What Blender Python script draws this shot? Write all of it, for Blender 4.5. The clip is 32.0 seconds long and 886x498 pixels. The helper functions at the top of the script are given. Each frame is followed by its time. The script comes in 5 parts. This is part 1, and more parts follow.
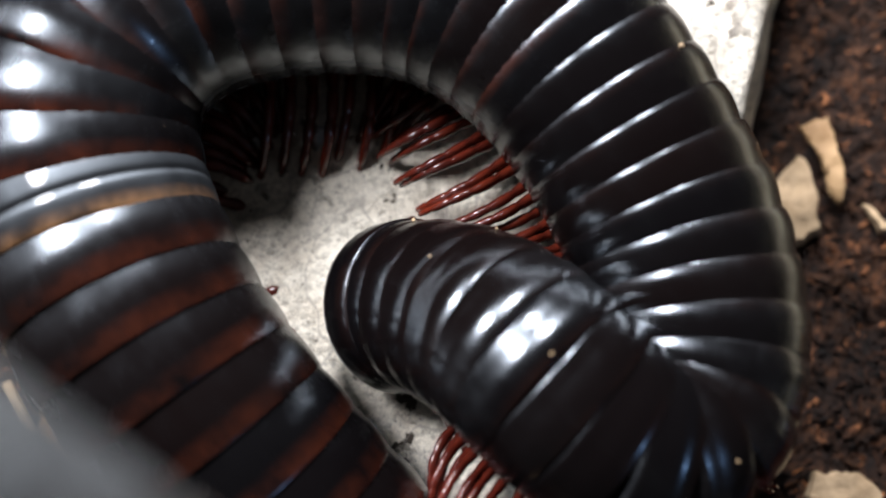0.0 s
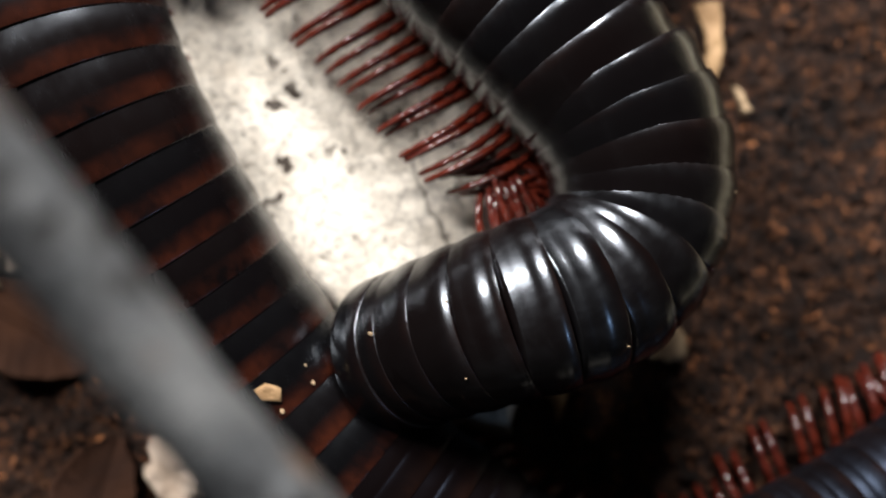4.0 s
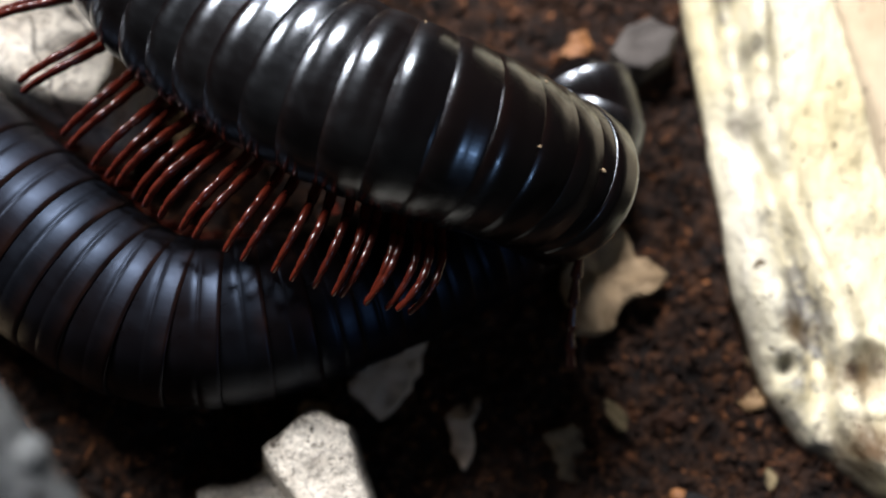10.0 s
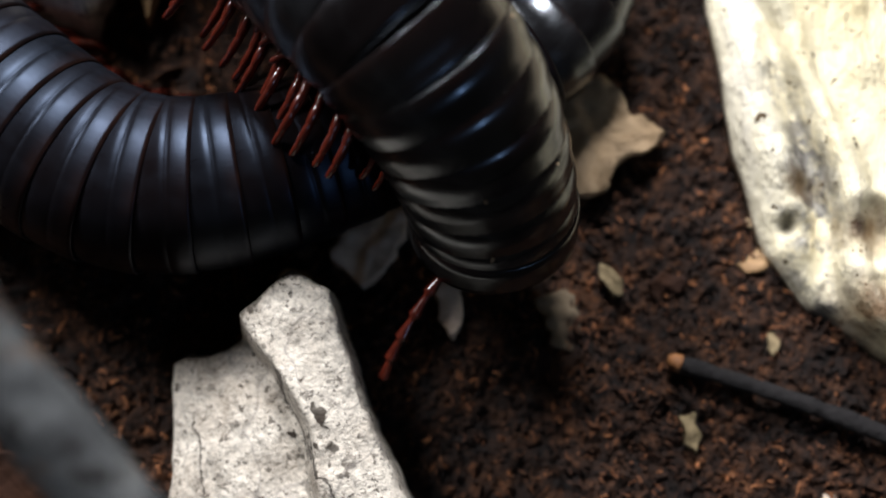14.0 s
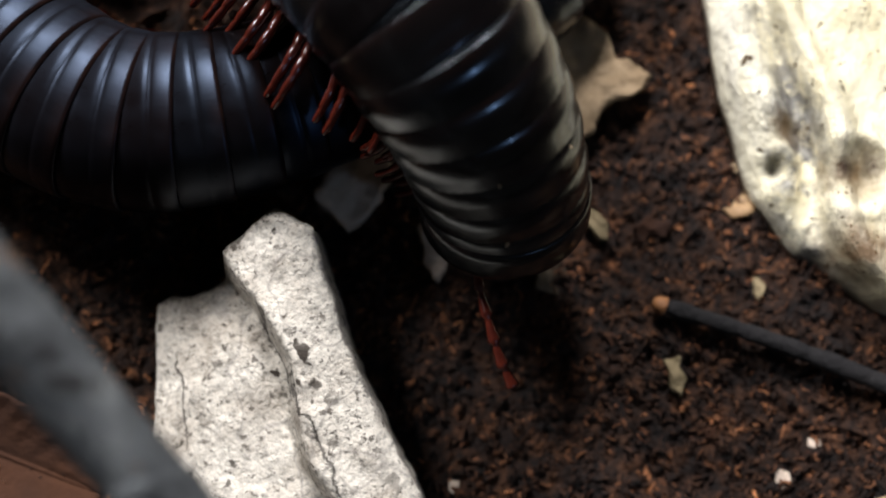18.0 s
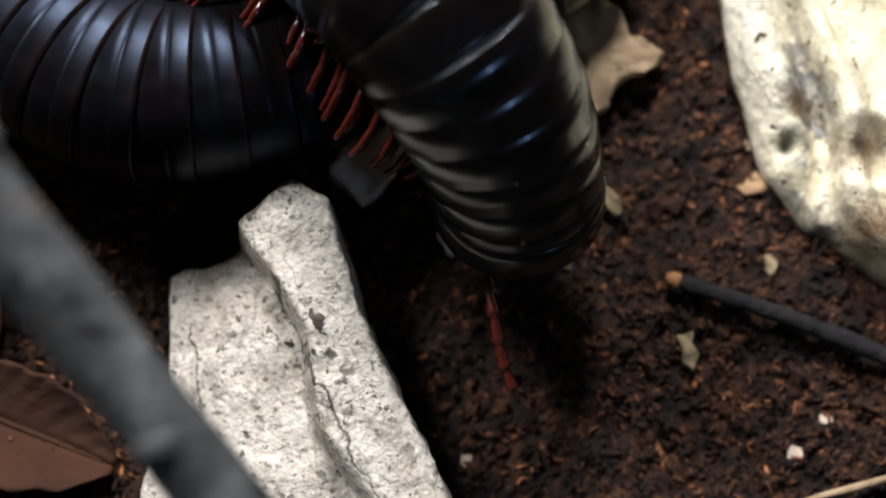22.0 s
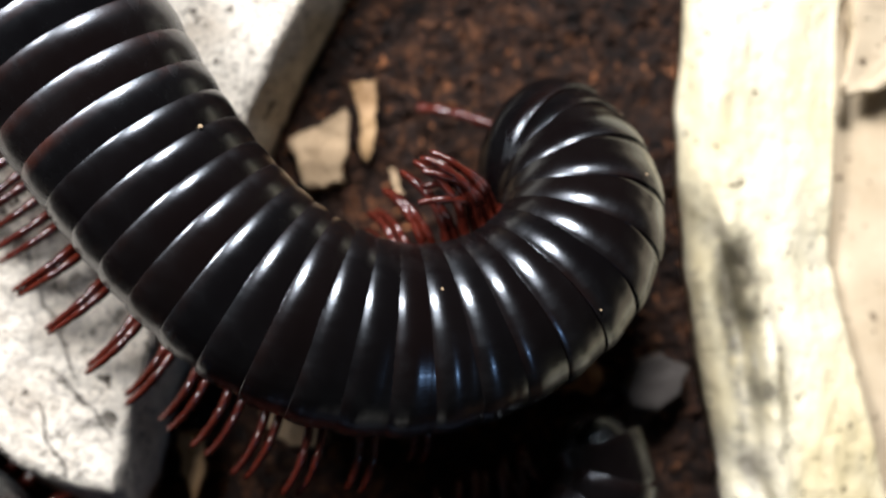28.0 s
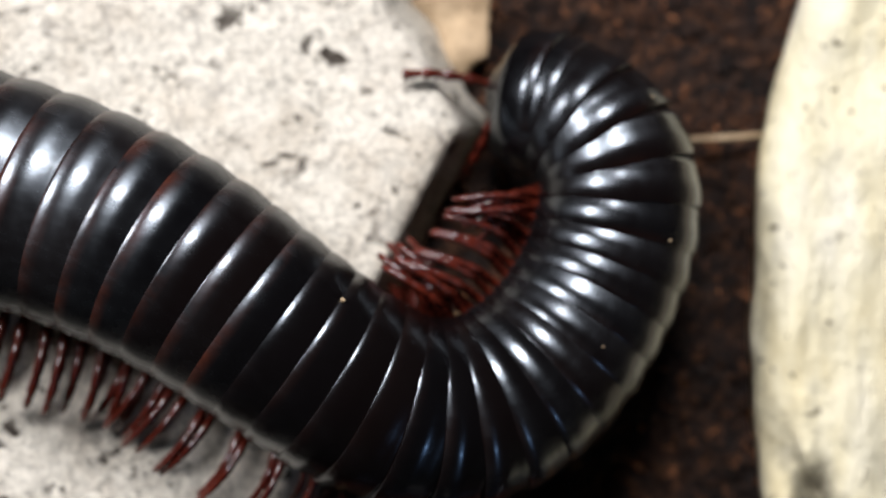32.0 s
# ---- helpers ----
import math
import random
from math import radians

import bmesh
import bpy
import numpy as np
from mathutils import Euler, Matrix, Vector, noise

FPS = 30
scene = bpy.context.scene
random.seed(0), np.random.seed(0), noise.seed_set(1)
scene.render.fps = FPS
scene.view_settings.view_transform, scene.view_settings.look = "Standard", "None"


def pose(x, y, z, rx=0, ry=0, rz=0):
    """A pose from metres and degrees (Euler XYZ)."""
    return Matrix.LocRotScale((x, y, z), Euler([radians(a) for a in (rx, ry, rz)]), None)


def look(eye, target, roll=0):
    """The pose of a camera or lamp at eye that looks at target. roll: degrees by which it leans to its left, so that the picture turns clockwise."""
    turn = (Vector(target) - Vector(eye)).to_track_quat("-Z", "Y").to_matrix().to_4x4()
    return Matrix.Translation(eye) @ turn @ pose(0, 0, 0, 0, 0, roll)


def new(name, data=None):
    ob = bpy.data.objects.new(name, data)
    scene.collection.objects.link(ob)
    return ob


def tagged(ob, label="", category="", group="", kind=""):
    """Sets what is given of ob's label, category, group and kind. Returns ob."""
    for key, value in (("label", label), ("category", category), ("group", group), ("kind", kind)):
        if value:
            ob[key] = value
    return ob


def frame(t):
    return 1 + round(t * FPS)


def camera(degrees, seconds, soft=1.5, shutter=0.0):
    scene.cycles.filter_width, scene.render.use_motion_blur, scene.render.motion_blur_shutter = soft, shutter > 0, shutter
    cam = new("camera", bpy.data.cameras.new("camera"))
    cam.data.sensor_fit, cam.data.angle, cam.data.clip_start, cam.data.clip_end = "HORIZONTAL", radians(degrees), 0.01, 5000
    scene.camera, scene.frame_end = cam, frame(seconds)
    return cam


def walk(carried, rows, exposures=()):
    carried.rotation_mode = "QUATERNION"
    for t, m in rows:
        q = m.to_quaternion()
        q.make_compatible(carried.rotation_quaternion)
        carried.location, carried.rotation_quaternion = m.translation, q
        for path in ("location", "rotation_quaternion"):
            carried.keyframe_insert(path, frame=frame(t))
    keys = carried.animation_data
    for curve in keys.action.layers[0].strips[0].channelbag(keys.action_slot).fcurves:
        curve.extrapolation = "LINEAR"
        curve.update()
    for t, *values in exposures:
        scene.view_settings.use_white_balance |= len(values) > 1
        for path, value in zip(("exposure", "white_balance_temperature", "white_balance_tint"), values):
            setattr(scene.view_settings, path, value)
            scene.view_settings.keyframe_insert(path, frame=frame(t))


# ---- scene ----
# The camera and its walk. Lengths in the tables below are centimetres.
CM = 0.01
cam = camera(36, 32.0, soft=1.8)
cam.data.dof.use_dof = True
cam.data.dof.focus_distance = 0.105
cam.data.dof.aperture_fstop = 15.0
PATH = [
    (0, pose(-0.04740, 0.03467, 0.11830, 11.883, 2.033, -13.368)),
    (0.5, pose(-0.04741, 0.03477, 0.11932, 11.845, 1.671, -13.248)),
    (1, pose(-0.04766, 0.03330, 0.11991, 11.390, 1.236, -13.920)),
    (1.5, pose(-0.04780, 0.03328, 0.12114, 11.181, 0.827, -13.718)),
    (2, pose(-0.04979, 0.03226, 0.12060, 11.168, 0.927, -14.127)),
    (2.5, pose(-0.05050, 0.03050, 0.12074, 10.537, 0.736, -13.735)),
    (4.5, pose(-0.03105, 0.01519, 0.13130, 6.750, -0.346, 1.823)),
    (5, pose(-0.02337, 0.00457, 0.12962, 7.291, -0.501, 2.789)),
    (5.5, pose(-0.01569, -0.00071, 0.12802, 7.262, -0.604, 3.197)),
    (6, pose(-0.00954, -0.01143, 0.12729, 9.339, -0.710, 2.967)),
    (6.5, pose(-0.00594, -0.01545, 0.12694, 9.855, -0.702, 2.559)),
    (7, pose(-0.00619, -0.01606, 0.12633, 10.061, -0.663, 2.481)),
    (7.5, pose(-0.00664, -0.01546, 0.12556, 9.856, -0.583, 2.195)),
    (8, pose(-0.00298, -0.01230, 0.12634, 11.366, -0.531, 1.836)),
    (8.5, pose(-0.00135, -0.01175, 0.12713, 12.408, -0.294, 1.906)),
    (9, pose(-0.00129, -0.01356, 0.12585, 12.093, -0.090, 1.789)),
    (9.5, pose(-0.00203, -0.01357, 0.12442, 11.762, 0.015, 1.765)),
    (10, pose(-0.00108, -0.01076, 0.12267, 12.006, 0.068, 1.678)),
    (10.5, pose(0.00013, -0.00898, 0.12002, 11.994, 0.294, 1.095)),
    (11, pose(0.00390, -0.00430, 0.11878, 11.955, 0.476, 0.876)),
    (11.5, pose(0.00708, -0.00719, 0.11773, 10.712, 0.365, 0.624)),
    (12, pose(0.00544, -0.01023, 0.11753, 9.829, 0.271, 0.759)),
    (12.5, pose(0.00096, -0.01302, 0.11691, 9.595, 0.306, 0.899)),
    (13, pose(-0.00105, -0.01481, 0.11632, 9.071, 0.340, 1.002)),
    (13.5, pose(0.00021, -0.01521, 0.11594, 9.084, 0.408, 0.840)),
    (14, pose(0.00073, -0.01531, 0.11588, 8.977, 0.451, 0.869)),
    (14.5, pose(-0.00013, -0.01696, 0.11576, 9.359, 0.477, 0.803)),
    (15, pose(0.00125, -0.01729, 0.11567, 8.715, 0.345, 0.972)),
    (15.5, pose(0.00176, -0.01842, 0.11552, 8.709, 0.228, 0.775)),
    (17.5, pose(0.00162, -0.01953, 0.11490, 8.757, 0.102, 0.948)),
    (18, pose(0.00158, -0.02005, 0.11476, 8.962, 0.166, 1.078)),
    (18.5, pose(0.00051, -0.02035, 0.11469, 9.063, 0.223, 1.073)),
    (19, pose(-0.00057, -0.01990, 0.11455, 8.723, 0.252, 1.161)),
    (19.5, pose(-0.00028, -0.01996, 0.11441, 8.144, 0.144, 1.213)),
    (20, pose(0.00026, -0.02020, 0.11439, 8.381, 0.005, 1.175)),
    (20.5, pose(0.00022, -0.02147, 0.11434, 8.914, -0.002, 1.005)),
    (21, pose(0.00008, -0.02260, 0.11449, 9.170, -0.063, 1.139)),
    (21.5, pose(0.00033, -0.02304, 0.11451, 9.332, -0.112, 1.247)),
    (22, pose(-0.00021, -0.02338, 0.11446, 9.528, -0.235, 1.377)),
    (22.5, pose(0.00070, -0.02328, 0.11443, 9.460, -0.280, 1.364)),
    (23, pose(0.00056, -0.02325, 0.11450, 9.294, -0.243, 1.477)),
    (23.5, pose(0.00029, -0.02427, 0.11459, 9.993, -0.314, 1.150)),
    (24, pose(-0.00012, -0.02347, 0.11467, 9.970, -0.370, 1.361)),
    (24.5, pose(0.00068, -0.02249, 0.11492, 10.264, -0.316, 1.310)),
    (26.5, pose(0.00300, 0.02491, 0.12820, -0.774, -0.010, 0.196)),
    (27, pose(0.00121, 0.03295, 0.12808, 0.445, 0.006, 0.029)),
    (27.5, pose(-0.00150, 0.03831, 0.12933, 1.933, 0.018, 0.053)),
    (28, pose(-0.00350, 0.04263, 0.12931, 2.040, 0.015, 0.097)),
    (28.5, pose(-0.00543, 0.04709, 0.13033, 2.234, 0.013, 0.201)),
    (29, pose(-0.00807, 0.04983, 0.13126, 2.006, 0.010, 0.234)),
    (29.5, pose(-0.00955, 0.05053, 0.13174, 2.737, 0.012, 0.310)),
    (30, pose(-0.01071, 0.05392, 0.13252, 3.505, 0.020, 0.267)),
    (30.5, pose(-0.01251, 0.05690, 0.13293, 3.433, 0.014, 0.272)),
    (31, pose(-0.01280, 0.06001, 0.13288, 3.228, 0.026, -0.190)),
    (31.5, pose(-0.01254, 0.06846, 0.13338, 0.335, 0.004, -0.730)),
    (32, pose(-0.01135, 0.06397, 0.13361, 2.295, 0.030, -0.847)),
]
walk(cam, PATH, exposures=[(0.0, 0.08, 6350, 10), (2.5, 0.02, 6500, 10), (5.0, -0.14, 6950, 11), (7.0, -0.08, 6900, 11), (9.0, 0.04, 6550, 10), (13.0, 0.0, 6500, 10), (24.5, 0.0, 6500, 10), (27.0, -0.18, 6600, 10), (28.0, -0.16, 6500, 10), (31.0, -0.44, 6300, 10), (32.0, -0.80, 6450, 10)])

# ---- world and lamps ----
world = bpy.data.worlds.new("dim_room")
world.use_nodes = True
world.node_tree.nodes["Background"].inputs["Color"].default_value = (1.0, 0.95, 0.92, 1)
world.node_tree.nodes["Background"].inputs["Strength"].default_value = 0.026
scene.world = world


def area_lamp(name, eye, target, size, power, color):
    lamp = bpy.data.lights.new(name, "AREA")
    lamp.shape, lamp.size, lamp.energy, lamp.color = "DISK", size * CM, power, color
    ob = new(name, lamp)
    ob.matrix_world = look([v * CM for v in eye], [v * CM for v in target])
    return ob


area_lamp("tank_lamp", (-17.0, 19.0, 23.5), (-2, 4, 0.5), 8, 1.5, (1.0, 0.98, 1.02))
area_lamp("second_tank_lamp", (-1.0, 25.5, 24.0), (-2, 4, 0.5), 8, 1.85, (1.0, 0.98, 1.02))
area_lamp("window_light", (32, -34, 38), (0, 2, 0), 3.3, 0.18, (0.38, 0.60, 1.0))


# ---- materials ----
def material(name, rough=0.6, spec=0.5):
    m = bpy.data.materials.new(name)
    m.use_nodes = True
    b = m.node_tree.nodes["Principled BSDF"]
    b.inputs["Roughness"].default_value = rough
    b.inputs["Specular IOR Level"].default_value = spec
    return m, m.node_tree, b


def node(nt, kind, **values):
    n = nt.nodes.new(kind)
    for key, v in values.items():
        n.inputs[key.replace("_", " ")].default_value = v
    return n


def coords(nt, scale=(1, 1, 1), kind="Object"):
    tc, mp = nt.nodes.new("ShaderNodeTexCoord"), nt.nodes.new("ShaderNodeMapping")
    mp.inputs["Scale"].default_value = scale
    nt.links.new(tc.outputs[kind], mp.inputs["Vector"])
    return mp.outputs["Vector"]


def noise_at(nt, vec, scale, detail=4.0, rough=0.6):
    n = node(nt, "ShaderNodeTexNoise", Scale=scale, Detail=detail, Roughness=rough)
    nt.links.new(vec, n.inputs["Vector"])
    return n.outputs["Fac"]


def ramp(nt, fac, stops):
    r = nt.nodes.new("ShaderNodeValToRGB")
    r.color_ramp.elements[0].position, r.color_ramp.elements[0].color = stops[0][0], (*stops[0][1], 1)
    r.color_ramp.elements[1].position, r.color_ramp.elements[1].color = stops[-1][0], (*stops[-1][1], 1)
    for p, c in stops[1:-1]:
        r.color_ramp.elements.new(p).color = (*c, 1)
    nt.links.new(fac, r.inputs["Fac"])
    return r.outputs["Color"]


def grey(v):
    return (v, v, v)


def mix(nt, fac, a, b, blend="MIX"):
    n = nt.nodes.new("ShaderNodeMix")
    n.data_type, n.blend_type = "RGBA", blend
    for socket, v in ((n.inputs[0], fac), (n.inputs[6], a), (n.inputs[7], b)):
        if isinstance(v, (int, float)):
            socket.default_value = v
        elif isinstance(v, tuple):
            socket.default_value = (*v, 1)
        else:
            nt.links.new(v, socket)
    return n.outputs[2]


def bump(nt, b, height, strength, distance):
    n = node(nt, "ShaderNodeBump", Strength=strength, Distance=distance)
    nt.links.new(height, n.inputs["Height"])
    if b.inputs["Normal"].links:
        nt.links.new(b.inputs["Normal"].links[0].from_socket, n.inputs["Normal"])
    nt.links.new(n.outputs["Normal"], b.inputs["Normal"])


def chitin_material(name, band, brown, rough=0.24, spec=0.62, gloss=0.5, sheen=(0.80, 0.91, 1.0)):
    """Black shell with a red-brown rear band; lengths along the ring in metres."""
    m, nt, b = material(name, rough, spec)
    tc, sep = nt.nodes.new("ShaderNodeTexCoord"), nt.nodes.new("ShaderNodeSeparateXYZ")
    nt.links.new(tc.outputs["Object"], sep.inputs[0])
    edge = ramp(nt, remap(nt, sep.outputs["Y"], -0.0030, 0.0030), [(0.0, grey(1)), (band, grey(0.8)), (band + 0.22, grey(0.0))])
    info = nt.nodes.new("ShaderNodeObjectInfo")
    shift = nt.nodes.new("ShaderNodeVectorMath")
    shift.operation = "MULTIPLY_ADD"
    nt.links.new(info.outputs["Random"], shift.inputs[0])
    shift.inputs[1].default_value = (37.0, 53.0, 71.0)
    nt.links.new(coords(nt, (190, 150, 190)), shift.inputs[2])
    patch = ramp(nt, noise_at(nt, shift.outputs[0], 1.0, 4, 0.65), [(0.38, grey(0.0)), (0.50, grey(0.35)), (0.66, grey(1))])
    color = mix(nt, mix(nt, 1.0, edge, patch, "MULTIPLY"), (0.0016, 0.0015, 0.0018), brown)
    nt.links.new(mix(nt, info.outputs["Random"], color, mix(nt, 0.35, color, (0.006, 0.0026, 0.0018))), b.inputs["Base Color"])
    b.inputs["Coat Weight"].default_value, b.inputs["Coat Roughness"].default_value = gloss, 0.09
    scratch = noise_at(nt, coords(nt, (5200, 500, 5200)), 1.0, 3, 0.7)
    r = ramp(nt, noise_at(nt, coords(nt, (700, 300, 700)), 1.0, 4), [(0.3, grey(rough - 0.03)), (0.7, grey(rough + 0.06))])
    nt.links.new(r, b.inputs["Roughness"])
    along = nt.nodes.new("ShaderNodeTangent")
    along.direction_type, along.axis = "RADIAL", "Y"
    nt.links.new(along.outputs["Tangent"], b.inputs["Tangent"])
    b.inputs["Anisotropic"].default_value = 0.85
    bump(nt, b, scratch, 0.16, 0.00005)
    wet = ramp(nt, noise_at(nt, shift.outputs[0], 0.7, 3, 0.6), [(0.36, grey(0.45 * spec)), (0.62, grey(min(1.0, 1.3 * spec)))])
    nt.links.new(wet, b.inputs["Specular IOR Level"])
    # Highlight tint; on the rear rings it paints bluish window glints over the lamps'.
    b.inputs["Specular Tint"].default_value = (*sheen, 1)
    return m


def remap(nt, value, low, high):
    n = node(nt, "ShaderNodeMapRange", From_Min=low, From_Max=high)
    nt.links.new(value, n.inputs["Value"])
    return n.outputs["Result"]


def leg_material():
    m, nt, b = material("red_leg", 0.2, 0.6)
    c = ramp(nt, noise_at(nt, coords(nt, (500, 500, 500)), 1.0, 3), [(0.3, (0.030, 0.0050, 0.0034)), (0.7, (0.115, 0.0170, 0.0075))])
    info = nt.nodes.new("ShaderNodeObjectInfo")
    nt.links.new(mix(nt, info.outputs["Random"], c, mix(nt, 0.4, c, (0.05, 0.008, 0.006))), b.inputs["Base Color"])
    return m


def stone_material(name, light, warm, speck=0.5, fine_amount=1.0, cracks=()):
    m, nt, b = material(name, 0.85, 0.3)
    v = coords(nt)
    base = ramp(nt, noise_at(nt, v, 170, 6, 0.65), [(0.32, warm), (0.52, light), (0.75, tuple(min(1, c * 1.08) for c in light))])
    fine = ramp(nt, noise_at(nt, v, 1500, 5, 0.75), [(0.36, grey(0.62)), (0.55, grey(1))])
    base = mix(nt, 1.0, base, fine, "MULTIPLY")
    for scale, low, high, amount in ((2300, 0.36, 0.42, 0.6 * fine_amount), (1250, 0.37, 0.42, 0.7 * fine_amount), (360, 0.345, 0.375, 1.0), (620, 0.33, 0.365, 0.9)):
        mask = ramp(nt, noise_at(nt, v, scale * 0.22, 3), [(0.38, grey(0)), (0.58, grey(1))])
        dots = ramp(nt, noise_at(nt, v, scale, 3, 0.55), [(low, grey(1)), (high, grey(0))])
        dark = mix(nt, 1.0, mix(nt, 1.0, mask, dots, "MULTIPLY"), grey(min(1.0, speck * 1.6 * amount)), "MULTIPLY")
        base = mix(nt, dark, base, (0.05, 0.04, 0.03))
    stain = ramp(nt, noise_at(nt, v, 95, 4), [(0.54, grey(0)), (0.70, grey(0.75 * fine_amount))])
    base = mix(nt, stain, base, (0.36, 0.31, 0.25))
    vein = ramp(nt, noise_at(nt, v, 120, 2, 0.4), [(0.487, grey(0)), (0.497, grey(0.55)), (0.507, grey(0))])
    base = mix(nt, vein, base, (0.22, 0.20, 0.18))
    for (x0, y0), (dx, dy), width, length in cracks:
        line = nt.nodes.new("ShaderNodeVectorMath")
        line.operation = "DOT_PRODUCT"
        rel, side = nt.nodes.new("ShaderNodeVectorMath"), nt.nodes.new("ShaderNodeVectorMath")
        rel.operation, side.operation = "SUBTRACT", "DOT_PRODUCT"
        nt.links.new(v, rel.inputs[0])
        rel.inputs[1].default_value = (x0 * CM, y0 * CM, 0)
        nt.links.new(rel.outputs[0], line.inputs[0])
        nt.links.new(rel.outputs[0], side.inputs[0])
        size = math.hypot(dx, dy)
        line.inputs[1].default_value, side.inputs[1].default_value = (dx / size, dy / size, 0), (-dy / size, dx / size, 0)
        jag = node(nt, "ShaderNodeMath")
        jag.operation = "MULTIPLY_ADD"
        nt.links.new(noise_at(nt, v, 210, 5, 0.65), jag.inputs[0])
        jag.inputs[1].default_value = 0.0030
        nt.links.new(side.outputs["Value"], jag.inputs[2])
        across = ramp(nt, remap(nt, jag.outputs[0], 0.0015 - width * CM, 0.0015 + width * CM), [(0.0, grey(0)), (0.5, grey(0.9)), (1.0, grey(0))])
        ends = ramp(nt, remap(nt, line.outputs["Value"], -0.1 * CM, length * CM), [(0.0, grey(0)), (0.06, grey(1)), (0.85, grey(0.8)), (1.0, grey(0))])
        crack = mix(nt, 1.0, across, ends, "MULTIPLY")
        base = mix(nt, crack, base, (0.045, 0.036, 0.03))
        bump(nt, b, mix(nt, crack, grey(1.0), grey(0.0)), 0.8, 0.0006)
    nt.links.new(base, b.inputs["Base Color"])
    bump(nt, b, noise_at(nt, v, 1400, 6, 0.7), 0.75, 0.0006)
    bump(nt, b, noise_at(nt, v, 260, 4), 0.5, 0.0016)
    return m


def soil_material(name, lo, hi):
    m, nt, b = material(name, 0.8, 0.35)
    v = coords(nt)
    c = ramp(nt, noise_at(nt, v, 520, 6, 0.75), [(0.40, lo), (0.52, tuple(a * 0.75 + q * 0.25 for a, q in zip(lo, hi))), (0.64, hi)])
    c = mix(nt, 1.0, c, ramp(nt, noise_at(nt, v, 110, 4, 0.6), [(0.35, grey(0.45)), (0.6, grey(1.25))]), "MULTIPLY")
    isl = nt.nodes.new("ShaderNodeNewGeometry")
    c = mix(nt, 1.0, c, ramp(nt, isl.outputs["Random Per Island"], [(0.0, grey(0.35)), (0.7, grey(1.0)), (0.9, (2.2, 2.05, 1.9)), (1.0, (5.0, 4.7, 4.2))]), "MULTIPLY")
    nt.links.new(c, b.inputs["Base Color"])
    bump(nt, b, noise_at(nt, v, 1300, 6, 0.75), 1.0, 0.0012)
    return m


